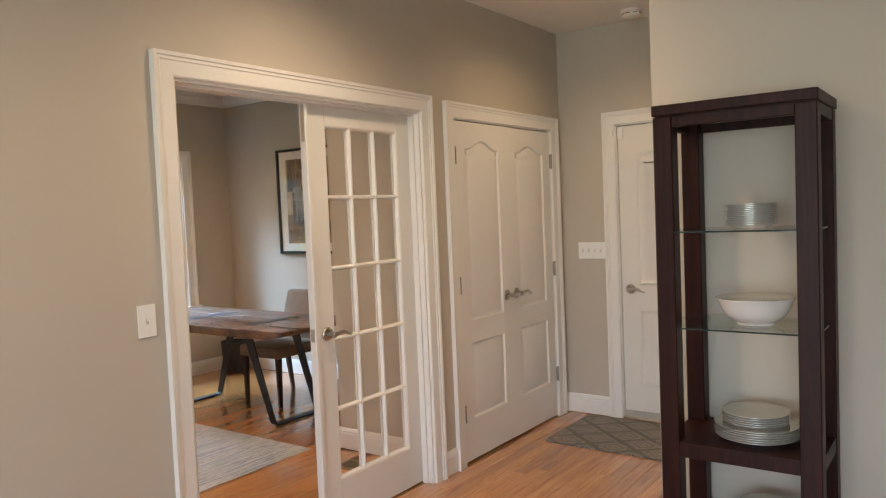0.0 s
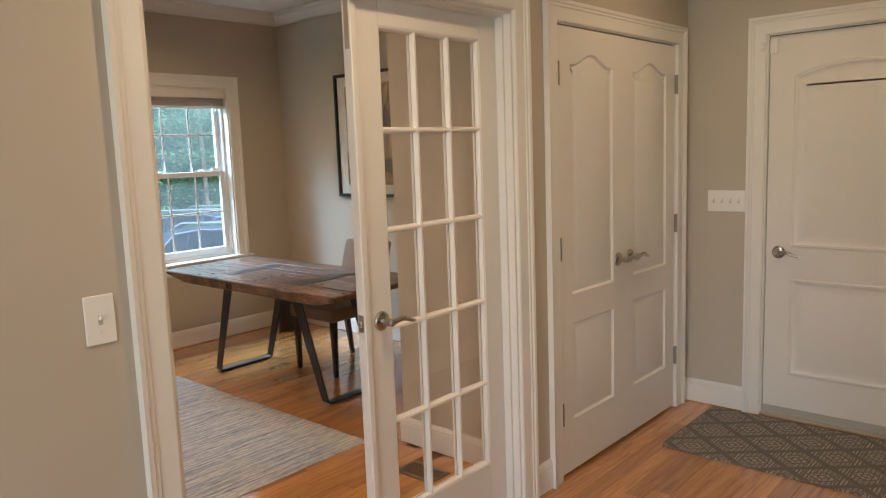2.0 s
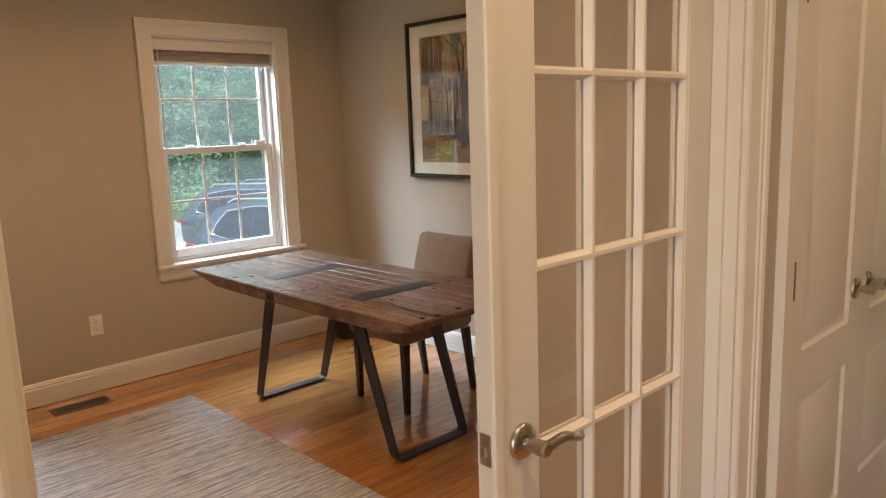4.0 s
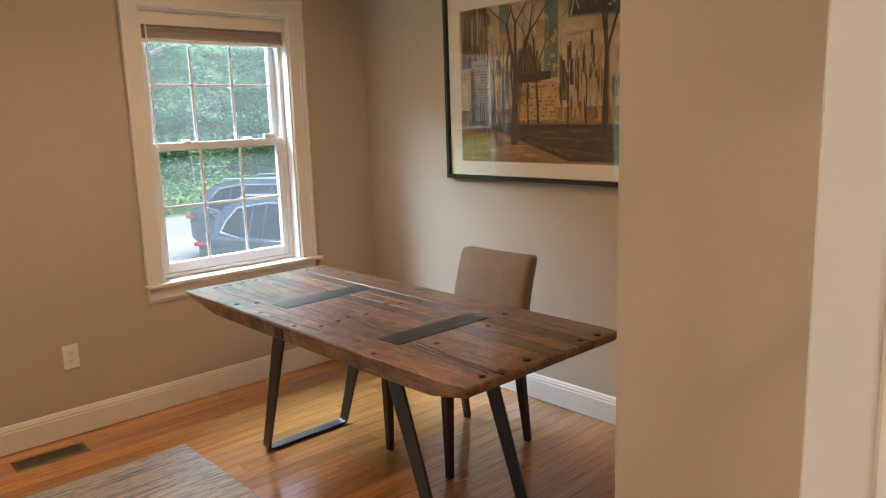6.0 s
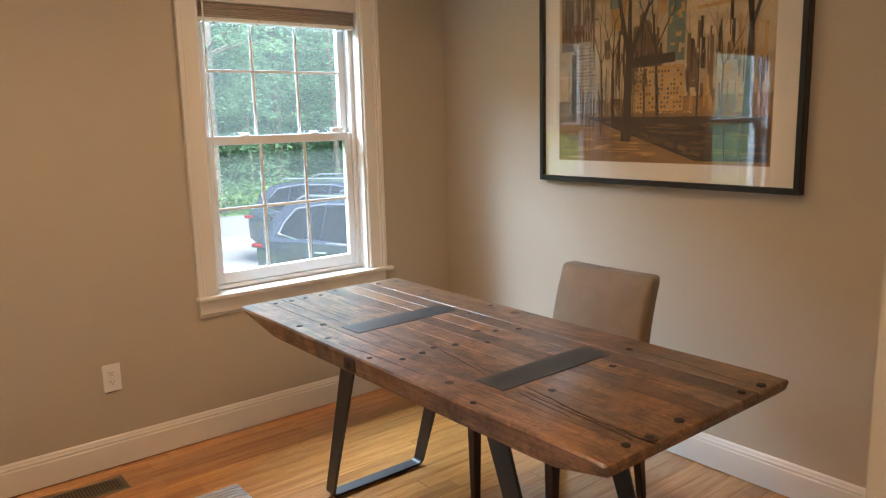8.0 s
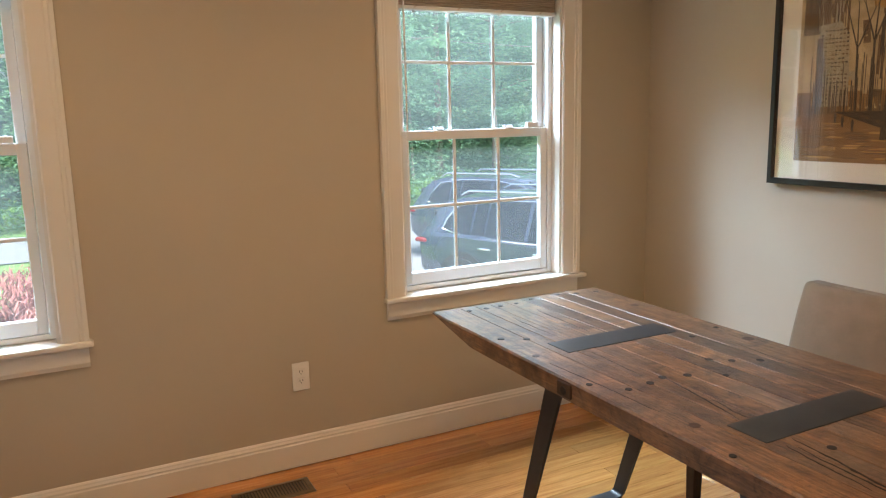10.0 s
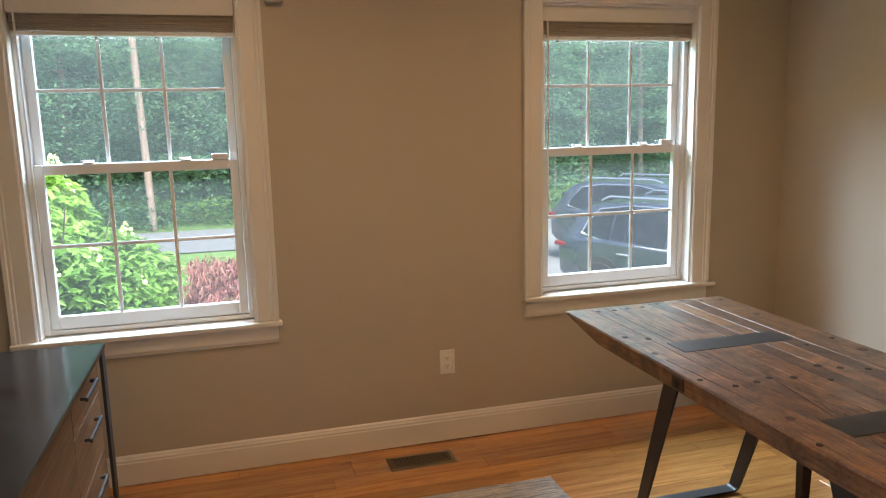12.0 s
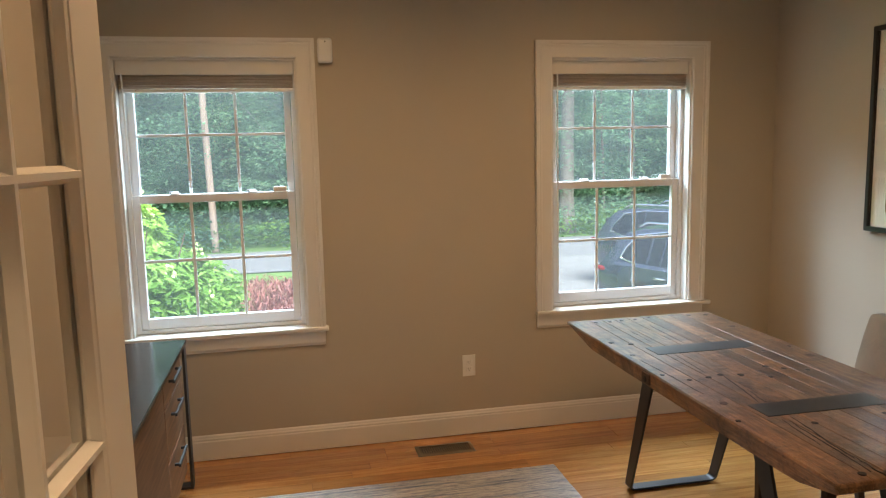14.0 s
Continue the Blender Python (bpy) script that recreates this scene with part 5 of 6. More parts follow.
xs = [-900, -300, -100, -60, -40, -26, -20, -16, -13, *np.arange(-12, -7.4, 0.4), -6.21, -6.2, 0, 10, 60, 300, 900]
sheet([float(x) for x in xs], [-900.0, -300.0, -100.0, -40.0, -15.0, 0.0, 15.0, 40.0, 100.0, 300.0, 900.0], 0.0, "ground", soil("lawn", [(0.3, (0.045, 0.10, 0.02)), (0.7, (0.10, 0.19, 0.045))], 3.0), "green lawn and woodland ground", "ground")
sheet([-25.0, -23.0, -21.0], [-120.0, -30.0, 0.0, 30.0, 120.0], 0.03, "road", soil("pale dry asphalt", [(0.3, (0.10, 0.105, 0.115)), (0.7, (0.135, 0.14, 0.15))], 4.0, 0.8, 0.3), "pale grey asphalt road along the woods", "road")
sheet([-21.0, -18.0, -15.0, -13.0, *[float(x) for x in np.arange(-12, -7.9, 0.4)]], [5.0, 8.0, 12.0, 18.0], 0.025, "driveway", soil("pale driveway", [(0.3, (0.125, 0.13, 0.135)), (0.7, (0.165, 0.17, 0.175))], 3.0, 0.85, 0.3), "pale asphalt driveway in front of the house", "driveway")


def leaf_material(name, dark, light, trans=0.6):
    m, n, l, b = nodes_of(name)
    rnd = n.new("ShaderNodeNewGeometry").outputs["Random Per Island"]
    # Cool dark to warm bright mottle: shade and depth between boughs put into colour.
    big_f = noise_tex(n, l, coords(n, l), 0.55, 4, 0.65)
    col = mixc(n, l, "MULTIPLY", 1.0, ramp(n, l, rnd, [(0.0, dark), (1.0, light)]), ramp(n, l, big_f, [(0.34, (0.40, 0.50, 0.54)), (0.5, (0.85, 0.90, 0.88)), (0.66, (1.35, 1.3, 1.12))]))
    l.new(col, b.inputs["Base Color"])
    b.inputs["Roughness"].default_value = 0.75
    b.inputs["Specular IOR Level"].default_value = 0.06
    tl, mx = n.new("ShaderNodeBsdfTranslucent"), n.new("ShaderNodeMixShader")
    l.new(col, tl.inputs["Color"])
    mx.inputs[0].default_value = trans
    l.new(b.outputs[0], mx.inputs[1]), l.new(tl.outputs[0], mx.inputs[2])
    l.new(mx.outputs[0], n["Material Output"].inputs["Surface"])
    return m


def leaf_mesh(name, centres, dirs, sides, material):
    """Pointed leaves with a fold along the midrib, given by centre, half-length and half-width vectors."""
    k = len(centres)
    up = np.cross(dirs, sides)
    up /= np.linalg.norm(up, axis=1)[:, None] + 1e-9
    lift = np.linalg.norm(sides, axis=1)[:, None] * 0.35
    v = np.empty((k, 4, 3))
    v[:, 0], v[:, 2] = centres - dirs, centres + dirs
    v[:, 1], v[:, 3] = centres + sides - dirs * 0.15 + up * lift, centres - sides - dirs * 0.15 + up * lift
    idx = np.arange(k * 4).reshape(k, 4)
    faces = np.concatenate([idx[:, [0, 1, 2]], idx[:, [0, 2, 3]]])
    me = bpy.data.meshes.new(name)
    me.from_pydata(v.reshape(-1, 3).tolist(), [], faces.tolist())
    me.materials.append(material)
    return me


def sprays(rs, centres, per, spread, length, width, droop=0.25):
    """Leaves set out flat round each centre, like layered boughs."""
    k = len(centres)
    ang = rs.uniform(0, 2 * np.pi, (k, per))
    rad = spread * np.sqrt(rs.uniform(0.02, 1, (k, per)))
    c = centres[:, None] + np.stack([rad * np.cos(ang), rad * np.sin(ang), -droop * rad + rs.normal(0, spread * 0.10, (k, per))], -1)
    a2 = ang + rs.normal(0, 0.7, (k, per))
    tilt = rs.normal(-droop, 0.3, (k, per))
    ln = length * rs.uniform(0.7, 1.3, (k, per)) / 2
    d = np.stack([np.cos(a2) * np.cos(tilt), np.sin(a2) * np.cos(tilt), np.sin(tilt)], -1) * ln[..., None]
    roll = rs.normal(0, 0.45, (k, per))
    s = np.stack([-np.sin(a2) * np.cos(roll), np.cos(a2) * np.cos(roll), np.sin(roll)], -1) * (ln * width)[..., None]
    return c.reshape(-1, 3), d.reshape(-1, 3), s.reshape(-1, 3)


rs = np.random.RandomState(7)
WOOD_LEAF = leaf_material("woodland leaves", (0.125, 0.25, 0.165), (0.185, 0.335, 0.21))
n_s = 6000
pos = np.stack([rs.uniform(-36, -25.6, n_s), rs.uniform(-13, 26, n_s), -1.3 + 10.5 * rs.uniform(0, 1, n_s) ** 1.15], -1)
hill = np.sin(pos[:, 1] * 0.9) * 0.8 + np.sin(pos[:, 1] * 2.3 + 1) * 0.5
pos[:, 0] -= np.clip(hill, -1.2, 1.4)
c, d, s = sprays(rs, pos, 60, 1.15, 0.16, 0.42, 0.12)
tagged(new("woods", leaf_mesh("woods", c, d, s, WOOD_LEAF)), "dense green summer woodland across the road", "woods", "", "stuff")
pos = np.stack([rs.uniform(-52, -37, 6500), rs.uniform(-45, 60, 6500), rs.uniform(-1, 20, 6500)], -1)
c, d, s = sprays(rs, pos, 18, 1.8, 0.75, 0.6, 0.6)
# The darker, bluer leaf colour paints in shade and haze of the far layer.
tagged(new("woods", leaf_mesh("woods", c, d, s, leaf_material("deep woodland leaves with painted shade", (0.10, 0.175, 0.145), (0.15, 0.255, 0.20)))), "woodland further back from the road, coloured darker for shade", "woods", "", "stuff")
pos = np.stack([rs.uniform(-28, -25.2, 900), rs.uniform(-13, 26, 900), rs.uniform(-1.35, -0.5, 900)], -1)
c, d, s = sprays(rs, pos, 18, 0.5, 0.16, 0.4)
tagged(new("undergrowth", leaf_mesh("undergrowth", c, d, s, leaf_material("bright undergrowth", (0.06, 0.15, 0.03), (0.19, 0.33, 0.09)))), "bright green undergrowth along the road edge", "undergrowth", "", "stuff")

bm = bmesh.new()
ridge = [[bm.verts.new((-56 - 1.5 * math.sin(k * 1.7) - 0.12 * j * j, -160 + 8 * k, -1.5 + 4.5 * j + (1.6 * noise.noise((k * 0.9, 0.0, 5.0)) if j == 6 else 0))) for j in range(7)] for k in range(41)]
for p, q in zip(ridge, ridge[1:]):
    for j in range(6):
        bm.faces.new((p[j], p[j + 1], q[j + 1], q[j]))
setting("backdrop", bm, soil("distant woodland", [(0.3, (0.045, 0.09, 0.06)), (0.7, (0.12, 0.20, 0.13))], 0.9, 0.95, 0.9), "distant wooded slope behind the road", "woods", True)

BARK = soil("grey bark", [(0.3, (0.10, 0.085, 0.07)), (0.7, (0.24, 0.21, 0.18))], 9.0, 0.95, 0.9)


def tree(x, y, r, h, seed, label):
    t = thing("tree", label, "tree", "trees across the road")
    g = random.Random(seed)
    base = ground_z(x) - 0.05
    pts = [(x + 0.04 * h * (k / 10) ** 2 * math.sin(seed), y + 0.03 * k / 10 * h * math.cos(seed), base + h * k / 10) for k in range(11)]
    bm = tube(bmesh.new(), pts, [r * (1.5 if k == 0 else 1.08 - 0.075 * k) for k in range(11)], 14)
    tips = []
    for k in range(12):
        q = g.uniform(0.3, 0.95)
        i = min(int(q * 10), 9)
        p = Vector(pts[i]).lerp(Vector(pts[i + 1]), q * 10 - i)
        a = g.uniform(0, 6.28)
        ln = g.uniform(1.2, 3.0) * (1.2 - q)
        e = p + Vector((math.cos(a) * ln, math.sin(a) * ln, ln * 0.25))
        tube(bm, [p, p.lerp(e, 0.5) + Vector((0, 0, 0.15)), e], [r * 0.22, r * 0.14, r * 0.05], 6)
        tips += [p.lerp(e, f) for f in (0.55, 0.8, 1.0)]
    part("trunk", bm, BARK, t, "", True)
    q = np.array([tuple(v) for v in tips])
    me = leaf_mesh("crown", *sprays(np.random.RandomState(seed), q, 34, 0.8, 0.22, 0.38), WOOD_LEAF)
    ob = new("crown", me)
    ob.parent = t


for k, (x, y, r, h) in enumerate(((-26.5, 11.55, 0.25, 14.0), (-30.5, 16.0, 0.16, 13.0), (-29.0, 14.1, 0.06, 9.0), (-28.0, 17.2, 0.12, 12.0), (-28.4, 3.6, 0.10, 9.0), (-31.5, -3.5, 0.14, 13.0), (-32.0, 6.2, 0.14, 13.0))):
    tree(x, y, r, h, 20 + k, "tall grey-barked tree with layered green boughs" if r > 0.18 else "slender young tree with layered green boughs")

pole = thing("utility_pole", "weathered wooden utility pole beside the road with wires", "pole")
POLE = plank_wood("weathered pole wood", (0.16, 0.115, 0.095), (0.30, 0.225, 0.185), (0.40, 0.32, 0.27), "Z", 0.9)
px, py = -25.6, -0.25
part("pole_shaft", tube(bmesh.new(), [(px, py + 0.03, -1.45), (px, py - 0.11, 4.0), (px, py - 0.24, 9.0)], [0.11, 0.10, 0.08], 16), POLE, pole, "", True)
part("crossarm", box(bmesh.new(), px - 0.06, px + 0.06, py - 1.1, py + 1.1, 8.2, 8.32, 0.01), POLE, pole)
part("street_light", lathe(bmesh.new(), [(0.02, 0.0), (0.16, 0.02), (0.18, 0.06), (0.08, 0.14), (0.02, 0.15)], (px + 1.2, py + 1.5, 4.6), 16), PLATE, pole, "small grey street light", True)
part("light_arm", tube(bmesh.new(), [(px, py, 4.5), (px + 0.6, py + 0.8, 4.75), (px + 1.2, py + 1.5, 4.74)], 0.025, 8), STEEL, pole)
WIRE = coat("grey wire", (0.08, 0.08, 0.08), 0.6)
for y1, z1, z0 in ((-40.0, 7.8, 8.35), (40.0, 7.8, 8.35), (40.0, 4.2, 5.0), (-40.0, 4.2, 5.0)):
    part("wire", tube(bmesh.new(), [(px, py + (y1 - py) * q / 8, z0 + (z1 - z0) * q / 8 - 0.8 * math.sin(math.pi * q / 8)) for q in range(9)], 0.012, 5), WIRE, pole)
part("guy_wire", tube(bmesh.new(), [(px, py, 4.4), (px + 0.4, py + 4.5, -1.3)], 0.01, 5), WIRE, pole)

# flowering shrub and red maple in front of the office
TWIG = soil("brown twigs", [(0.3, (0.07, 0.045, 0.03)), (0.7, (0.16, 0.11, 0.07))], 20.0)


def shrub(name, label, cat, centre, radii, n, length, width, material, seed, hang, low):
    t = thing(name, label, cat)
    r = np.random.RandomState(seed)
    v = r.normal(0, 1, (n, 3))
    v /= np.linalg.norm(v, axis=1)[:, None]
    v[:, 2] = np.abs(v[:, 2]) * 1.15 - low
    lump = 1 + 0.10 * np.sin(v[:, 0] * 7 + seed) + 0.10 * np.sin(v[:, 1] * 9) + 0.08 * np.sin(v[:, 2] * 11)
    rad = r.uniform(0.55, 1.0, n) ** 0.5 * lump
    p = np.array(centre) + v * rad[:, None] * np.array(radii)
    c, d, s = sprays(r, p, 5, length * 1.1, length, width, hang)
    ob = new("foliage", leaf_mesh("foliage", c, d, s, material))
    ob.parent = t
    bm = bmesh.new()
    gz = ground_z(centre[0])
    for k in range(16):
        a, e = r.uniform(0, 6.28), r.uniform(0.3, 0.85)
        top = (centre[0] + radii[0] * e * math.cos(a), centre[1] + radii[1] * e * math.sin(a), centre[2] + radii[2] * r.uniform(0.0, 0.6))
        b0 = (centre[0] + 0.10 * math.cos(a), centre[1] + 0.10 * math.sin(a), gz - 0.03)
        m0 = tuple((u * 0.55 + w * 0.45) for u, w in zip(b0, top))
        tube(bm, [b0, m0, top], [0.018, 0.012, 0.005], 6)
    part("stems", bm, TWIG, t, "", True)
    return t, p


hyd, hp = shrub("hydrangea_bush", "leafy green hydrangea bush with cream flower heads by the house", "bush", (-8.95, 0.50, 0.25), (0.85, 1.05, 1.55), 6200, 0.092, 0.46, leaf_material("hydrangea leaves", (0.15, 0.29, 0.055), (0.34, 0.52, 0.13)), 3, 0.35, 0.55)
PETAL = coat("cream hydrangea petals", (0.42, 0.54, 0.20), 0.7, 0.12, 90, 0.4)
fr_ = random.Random(5)
heads = [p for p in hp if p[2] > -0.1 and p[0] > -9.2]
for k in range(40):
    p = Vector(heads[fr_.randrange(len(heads))]) + Vector((0.05, 0, 0.05))
    bm = bmesh.new()
    for q in range(26):
        z = fr_.uniform(0, 1)
        a = fr_.uniform(0, 6.28)
        r0 = 0.052 * (1 - 0.75 * z)
        c0 = p + Vector((r0 * math.cos(a), r0 * math.sin(a), 0.10 * z))
        e1 = Vector((fr_.uniform(-1, 1), fr_.uniform(-1, 1), fr_.uniform(-0.4, 1))).normalized()
        e2 = e1.orthogonal().normalized()
        e3 = e1.cross(e2)
        bm.faces.new([bm.verts.new(c0 + 0.015 * (e2 * math.cos(w) + e3 * math.sin(w)) + e1 * 0.004 * (i % 2)) for i, w in enumerate((0, 0.8, 1.57, 2.36, 3.14, 3.93, 4.71, 5.5))])
    part("flower_head", bm, PETAL, hyd)
shrub("japanese_maple", "low weeping Japanese maple with dusty red leaves", "tree", (-11.2, 2.2, -0.58), (0.85, 1.0, 0.85), 2600, 0.10, 0.22, leaf_material("red maple leaves", (0.26, 0.085, 0.085), (0.46, 0.22, 0.20), 0.45), 8, 0.9, 0.3)

# ---- parked cars ----
CARPAINT = coat("deep blue-grey car paint", (0.025, 0.034, 0.052), 0.25, 0.1, 600, 0.02)
CARPAINT.node_tree.nodes["Principled BSDF"].inputs["Coat Weight"].default_value = 1.0
TINT = coat("tinted car glass", (0.008, 0.010, 0.012), 0.04, 0.05, 50, 0.0)
CHROME = coat("bright trim", (0.7, 0.7, 0.7), 0.15, 0.02, 100, 0.0, 1.0)
TYRE = coat("tyre rubber", (0.02, 0.02, 0.02), 0.8, 0.1)
RED_LENS = coat("red lamp lens", (0.22, 0.006, 0.006), 0.12, 0.05)
TAN = coat("tan leather", (0.32, 0.17, 0.09), 0.5, 0.05)


def suv(label):
    t = thing("parked_suv", label, "car", "cars on the driveway")
    low = [(0.0, 0.78, 0.48, 0.98), (0.05, 0.86, 0.42, 1.03), (0.25, 0.93, 0.34, 1.08), (0.9, 0.955, 0.30, 1.10), (1.8, 0.96, 0.28, 1.08), (2.8, 0.96, 0.28, 1.05), (3.5, 0.955, 0.29, 1.04), (4.1, 0.93, 0.30, 1.00), (4.5, 0.86, 0.33, 0.93), (4.68, 0.76, 0.38, 0.84), (4.74, 0.6, 0.45, 0.72)]
    bm = bmesh.new()
    rows = []
    for x, hw, z0, z1 in low:
        half = [(0.0, z0), (hw * 0.86, z0), (hw * 0.97, z0 + 0.08), (hw * 0.985, z0 + 0.22), (hw, (z0 + z1) / 2 + 0.12), (hw * 0.985, z1 - 0.05), (hw * 0.93, z1), (hw * 0.5, z1 + 0.02)]
        ring = half + [(0.0, z1 + 0.03)] + [(-a, z) for a, z in reversed(half[1:])]
        rows.append([bm.verts.new((x, a, z)) for a, z in ring])
    for p, q in zip(rows, rows[1:]):
        for i in range(len(p)):
            bm.faces.new((p[i], p[(i + 1) % len(p)], q[(i + 1) % len(p)], q[i]))
    bm.faces.new(rows[0][::-1]), bm.faces.new(rows[-1])
    part("body", bm, CARPAINT, t, "", True)
    top = [(0.10, 0.86, 0.80, 1.10), (0.30, 0.875, 0.70, 1.42), (0.48, 0.885, 0.65, 1.58), (0.80, 0.89, 0.63, 1.66), (1.5, 0.90, 0.64, 1.70), (2.3, 0.90, 0.64, 1.69), (2.75, 0.895, 0.64, 1.62), (3.2, 0.885, 0.70, 1.36), (3.6, 0.87, 0.80, 1.08)]
    def side_at(x, q):
        for a, b in zip(top, top[1:]):
            if a[0] <= x <= b[0]:
                f = (x - a[0]) / (b[0] - a[0])
                w0, w1, zr = (a[i] + (b[i] - a[i]) * f for i in (1, 2, 3))
                return w0 + (w1 - w0) * q, 1.05 + (zr - 0.03 - 1.05) * q
        return 0.8, 1.1
    bm = bmesh.new()
    rows = []
    for x, w0, w1, zr in top:
        half = [(w0, 1.03), (w0 + (w1 - w0) * 0.5, 1.03 + (zr - 0.03 - 1.03) * 0.5), (w1, zr - 0.03), (w1 * 0.86, zr - 0.004), (w1 * 0.5, zr + 0.012)]
        rows.append([bm.verts.new((x, a, z)) for a, z in half + [(0, zr + 0.018)] + [(-a, z) for a, z in reversed(half)]])
    for p, q in zip(rows, rows[1:]):
        for i in range(len(p) - 1):
            bm.faces.new((p[i], p[i + 1], q[i + 1], q[i]))
    bm.faces.new(rows[0][::-1]), bm.faces.new(rows[-1])
    part("cabin", bm, CARPAINT, t, "", True)
    for sgn in (-1, 1):
        def panel(pts, o):
            out = []
            for x, q in pts:
                w, z = side_at(x, q)
                out.append((x, sgn * (w + o), z))
            return out
        for pts in ([(0.55, 0.2), (1.02, 0.06), (1.02, 0.86), (0.75, 0.80), (0.58, 0.5)], [(1.07, 0.06), (1.28, 0.06), (1.28, 0.88), (1.07, 0.87)], [(1.32, 0.06), (2.0, 0.05), (2.0, 0.89), (1.32, 0.88)], [(2.07, 0.05), (3.12, 0.05), (2.98, 0.4), (2.72, 0.84), (2.07, 0.89)]):
            f = panel(pts, 0.012)
            bm = bmesh.new()
            a = [bm.verts.new(p) for p in f]
            b = [bm.verts.new((p[0], p[1] - sgn * 0.02, p[2])) for p in f]
            bm.faces.new(a), bm.faces.new(b[::-1])
            for i in range(len(a)):
                bm.faces.new((a[i], a[(i + 1) % len(a)], b[(i + 1) % len(a)], b[i]))
            part("side_window", bm, TINT, t, "dark tinted glass")
        trim = panel([(0.50, 0.2), (0.56, 0.52), (0.74, 0.86), (1.3, 0.93), (2.1, 0.94), (2.75, 0.88), (3.02, 0.42), (3.18, 0.02), (2.0, 0.0), (1.02, 0.01), (0.5, 0.2)], 0.016)
        part("window_trim", tube(bmesh.new(), trim, 0.013, 6), CHROME, t, "bright window surround", True)
        part("roof_rail", tube(bmesh.new(), [(0.7, sgn * 0.60, 1.66), (0.85, sgn * 0.60, 1.73), (2.4, sgn * 0.61, 1.75), (2.6, sgn * 0.61, 1.70)], 0.018, 8), CHROME, t, "bright roof rail", True)
        part("side_mirror", box(bmesh.new(), 2.98, 3.14, sgn * 1.12 - 0.10, sgn * 1.12 + 0.10, 1.06, 1.22, 0.035, 3), CARPAINT, t, "", True)
        part("mirror_stalk", box(bmesh.new(), 3.03, 3.09, sgn * 0.98 - 0.07, sgn * 0.98 + 0.07, 1.06, 1.10, 0.01), CARPAINT, t)
        for x in (1.25, 2.2):
            part("car_handle", box(bmesh.new(), x, x + 0.22, sgn * 0.968 - 0.018, sgn * 0.968 + 0.018, 0.90, 0.935, 0.012, 2), CHROME, t, "", True)
        part("tail_light", box(bmesh.new(), -0.02, 0.30, sgn * 0.80 - 0.115, sgn * 0.80 + 0.115, 0.91, 0.985, 0.03, 2), RED_LENS, t, "red tail light", True)
        for x in (0.95, 3.78):
            part("wheel_arch", lathe(bmesh.new(), [(0.44, -0.1), (0.44, 0.012), (0.40, 0.015), (0.001, 0.010)], (x, sgn * 0.955, 0.40), 32, "Y") if sgn > 0 else lathe(bmesh.new(), [(0.44, 0.1), (0.44, -0.012), (0.40, -0.015), (0.001, -0.010)], (x, sgn * 0.955, 0.40), 32, "Y"), TYRE, t, "black wheel arch", True)
            wh = part("wheel", lathe(bmesh.new(), [(0.25, -0.12), (0.36, -0.12), (0.375, -0.09), (0.375, 0.09), (0.36, 0.12), (0.25, 0.115)], (x, sgn * 0.865, 0.375), 36, "Y"), TYRE, t, "black tyre", True)
            bm = bmesh.new()
            lathe(bm, [(0.25, 0.06), (0.255, 0.112), (0.235, 0.116), (0.225, 0.07)] if sgn > 0 else [(0.25, -0.06), (0.255, -0.112), (0.235, -0.116), (0.225, -0.07)], (x, sgn * 0.865, 0.375), 36, "Y")
            for k in range(10):
                a = k * math.pi / 5
                tube(bm, [(x + 0.03 * math.cos(a), sgn * 0.975, 0.375 + 0.03 * math.sin(a)), (x + 0.238 * math.cos(a), sgn * 0.968, 0.375 + 0.238 * math.sin(a))], 0.016, 6)
            part("rim", bm, STEEL, wh, "alloy rim", True)
    part("rear_window", box(bmesh.new(), 0.14, 0.20, -0.62, 0.62, 1.14, 1.40, 0.03, 2), TINT, t)
    bm = bmesh.new()
    ws = [bm.verts.new(q) for q in ((2.80, -0.56, 1.625), (2.80, 0.56, 1.625), (3.56, 0.76, 1.135), (3.56, -0.76, 1.135), (2.78, -0.56, 1.60), (2.78, 0.56, 1.60), (3.54, 0.76, 1.11), (3.54, -0.76, 1.11))]
    for q in ((0, 1, 2, 3), (7, 6, 5, 4), (0, 4, 5, 1), (1, 5, 6, 2), (2, 6, 7, 3), (3, 7, 4, 0)):
        bm.faces.new([ws[i] for i in q])
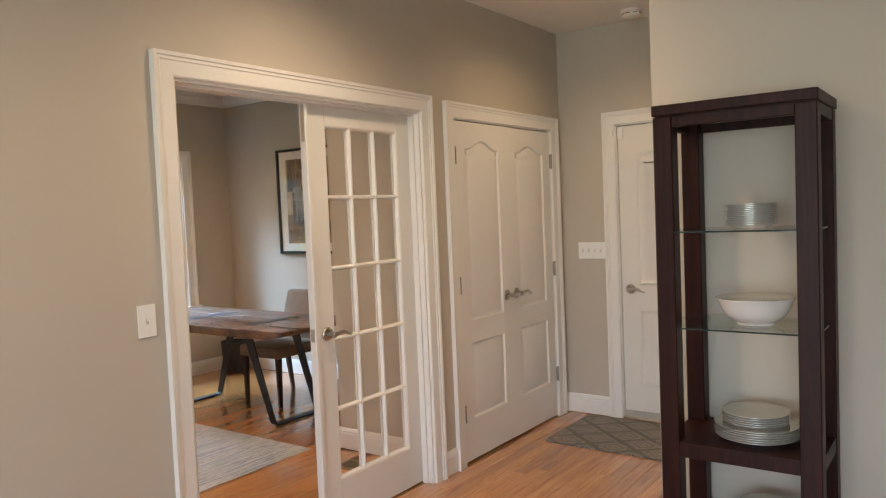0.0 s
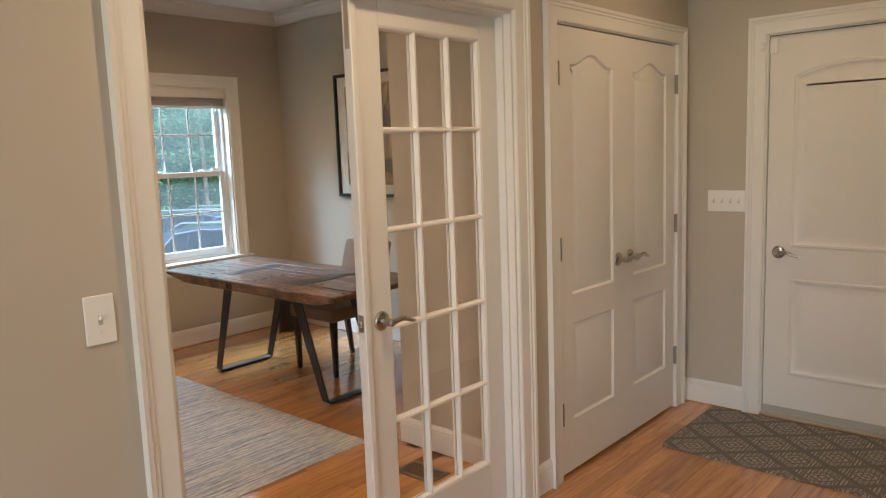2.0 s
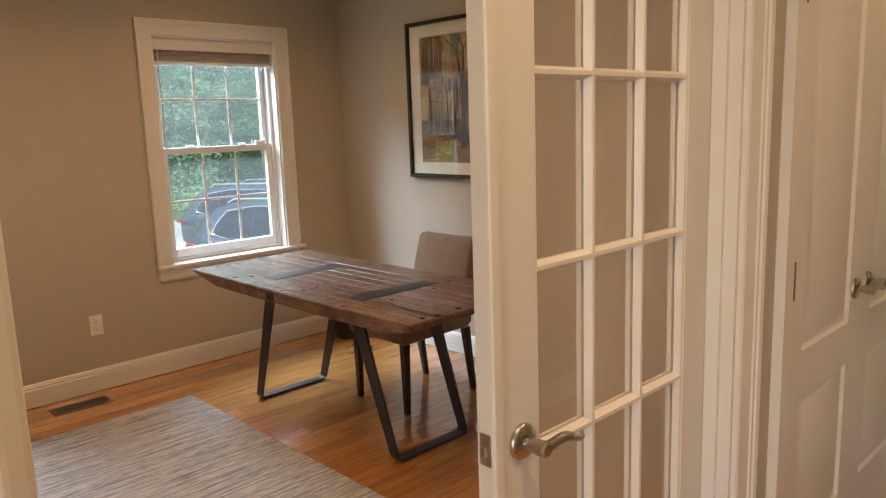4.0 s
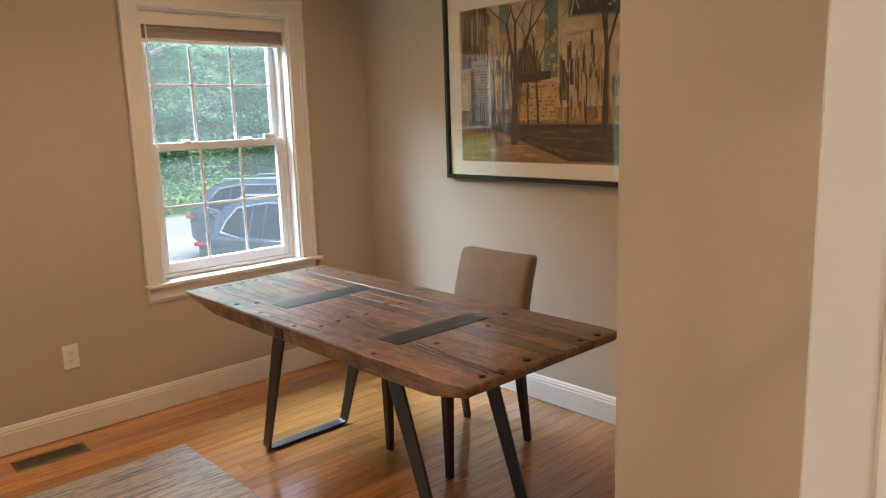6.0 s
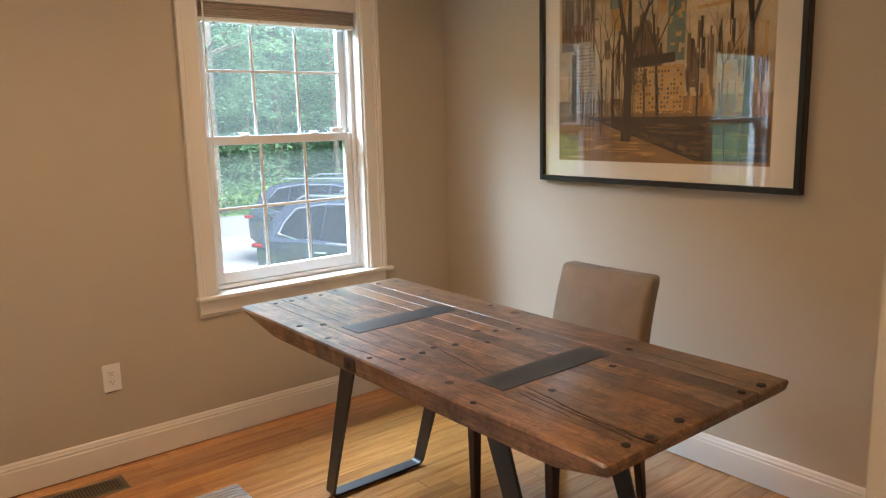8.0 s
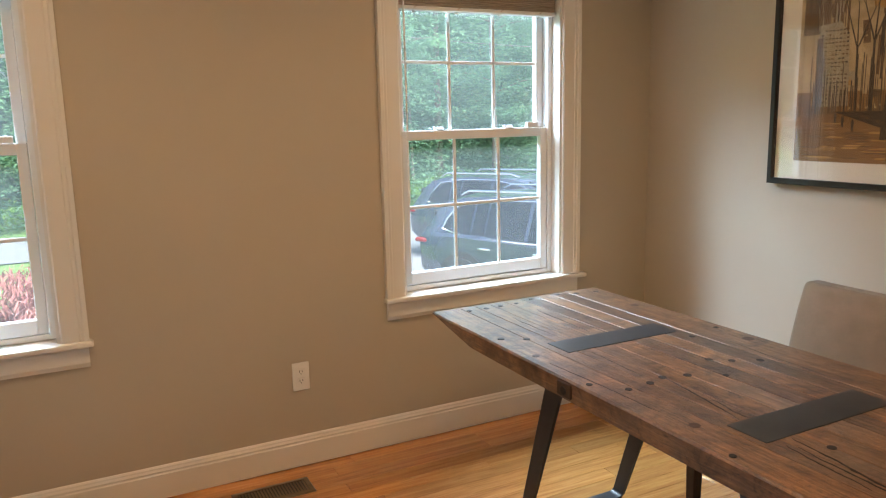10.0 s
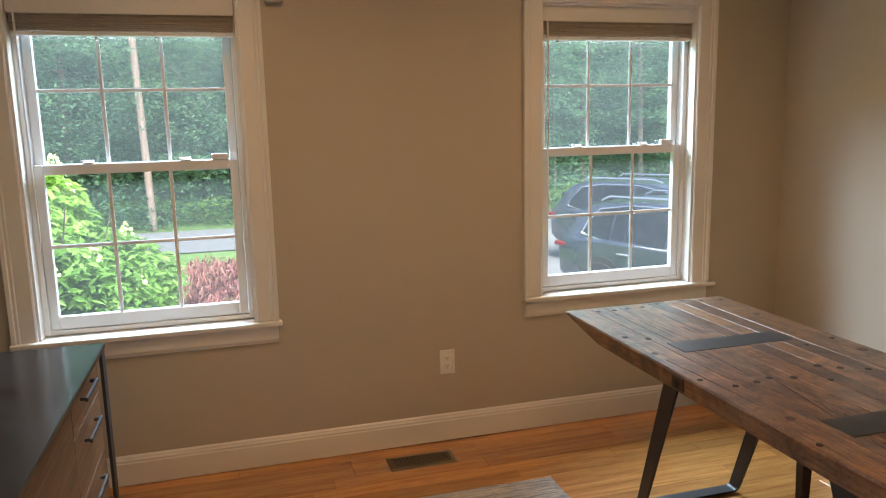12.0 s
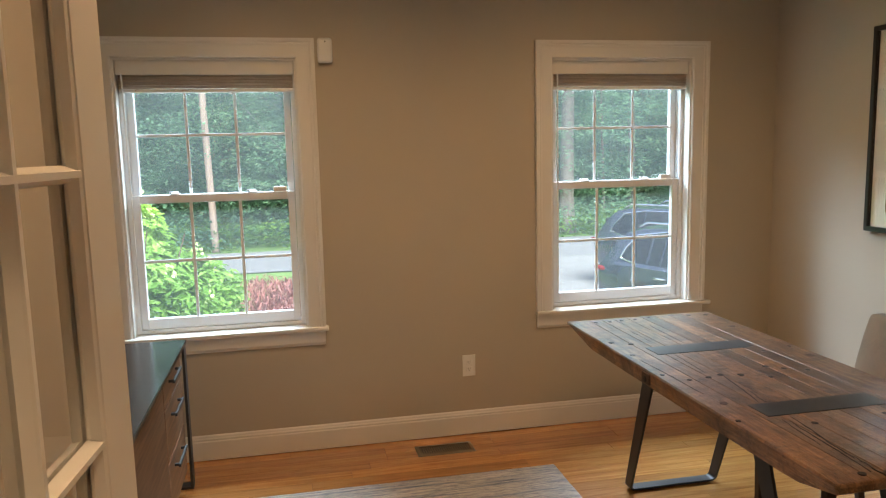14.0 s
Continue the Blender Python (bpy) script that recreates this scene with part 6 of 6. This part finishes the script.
    part("windscreen", bm, TINT, t, "sloping windscreen")
    part("antenna_fin", tube(bmesh.new(), [(0.75, 0, 1.66), (0.85, 0, 1.72), (0.72, 0, 1.78)], [0.03, 0.02, 0.004], 6), CARPAINT, t)
    return t


CAR_YAW = 25.0
car = suv("dark blue-grey SUV with bright window trim parked on the driveway")
car.matrix_world = pose(-14.02, 7.88, ground_z(-14) + 0.03, 0, 0, CAR_YAW)
copy_thing(car, pose(-17.6, 9.35, ground_z(-17) + 0.03, 0, 0, CAR_YAW))

# ---- floor boards ----
BW = 0.0826
board_meshes = {}


def floor_mesh(k):
    if k not in board_meshes:
        ln = k * 0.1
        bm = box(bmesh.new(), -BW / 2 + 0.0004, BW / 2 - 0.0004, -ln / 2 + 0.0004, ln / 2 - 0.0004, -0.0038, 0.0)
        bmesh.ops.bevel(bm, geom=[e for e in bm.edges if e.verts[0].co.z > -0.001 and e.verts[1].co.z > -0.001], offset=0.0009, segments=1, affect="EDGES")
        board_meshes[k] = finish("plank", bm, OAK)
    return board_meshes[k]


fb = random.Random(21)
rest = bmesh.new()
count = 0
ncol = int((3.6 - XW) / BW) + 1
for i in range(ncol):
    x = XW + BW * (i + 0.5)
    k0 = fb.randrange(3, 9)
    y = -3.5
    while y < 4.92:
        k = min(k0, max(1, round((4.95 - y) / 0.1)))
        k0 = fb.randrange(5, 15)
        yc = y + k * 0.05
        inside = (x < XR and yc < YL) or (-3.17 < x < -2.42 and yc > 3.6)
        near = (-6.03 < x < -3.3 and yc > 1.2) or (-2.45 < x < -0.85 and yc > 1.6) or (-3.3 < x < -2.45 and 1.9 < yc < 3.4)
        if near and not inside and count < 300:
            p = new("plank", floor_mesh(k))
            p.parent = floor
            p.location = (x, yc, 0)
            count += 1
        elif not inside:
            box(rest, x - BW / 2 + 0.0004, x + BW / 2 - 0.0004, y + 0.0004, y + k * 0.1 - 0.0004, -0.0038, 0.0)
        y += k * 0.1
tagged(part("floor_planks", rest, OAK_REST, floor), "", "", "", "stuff")
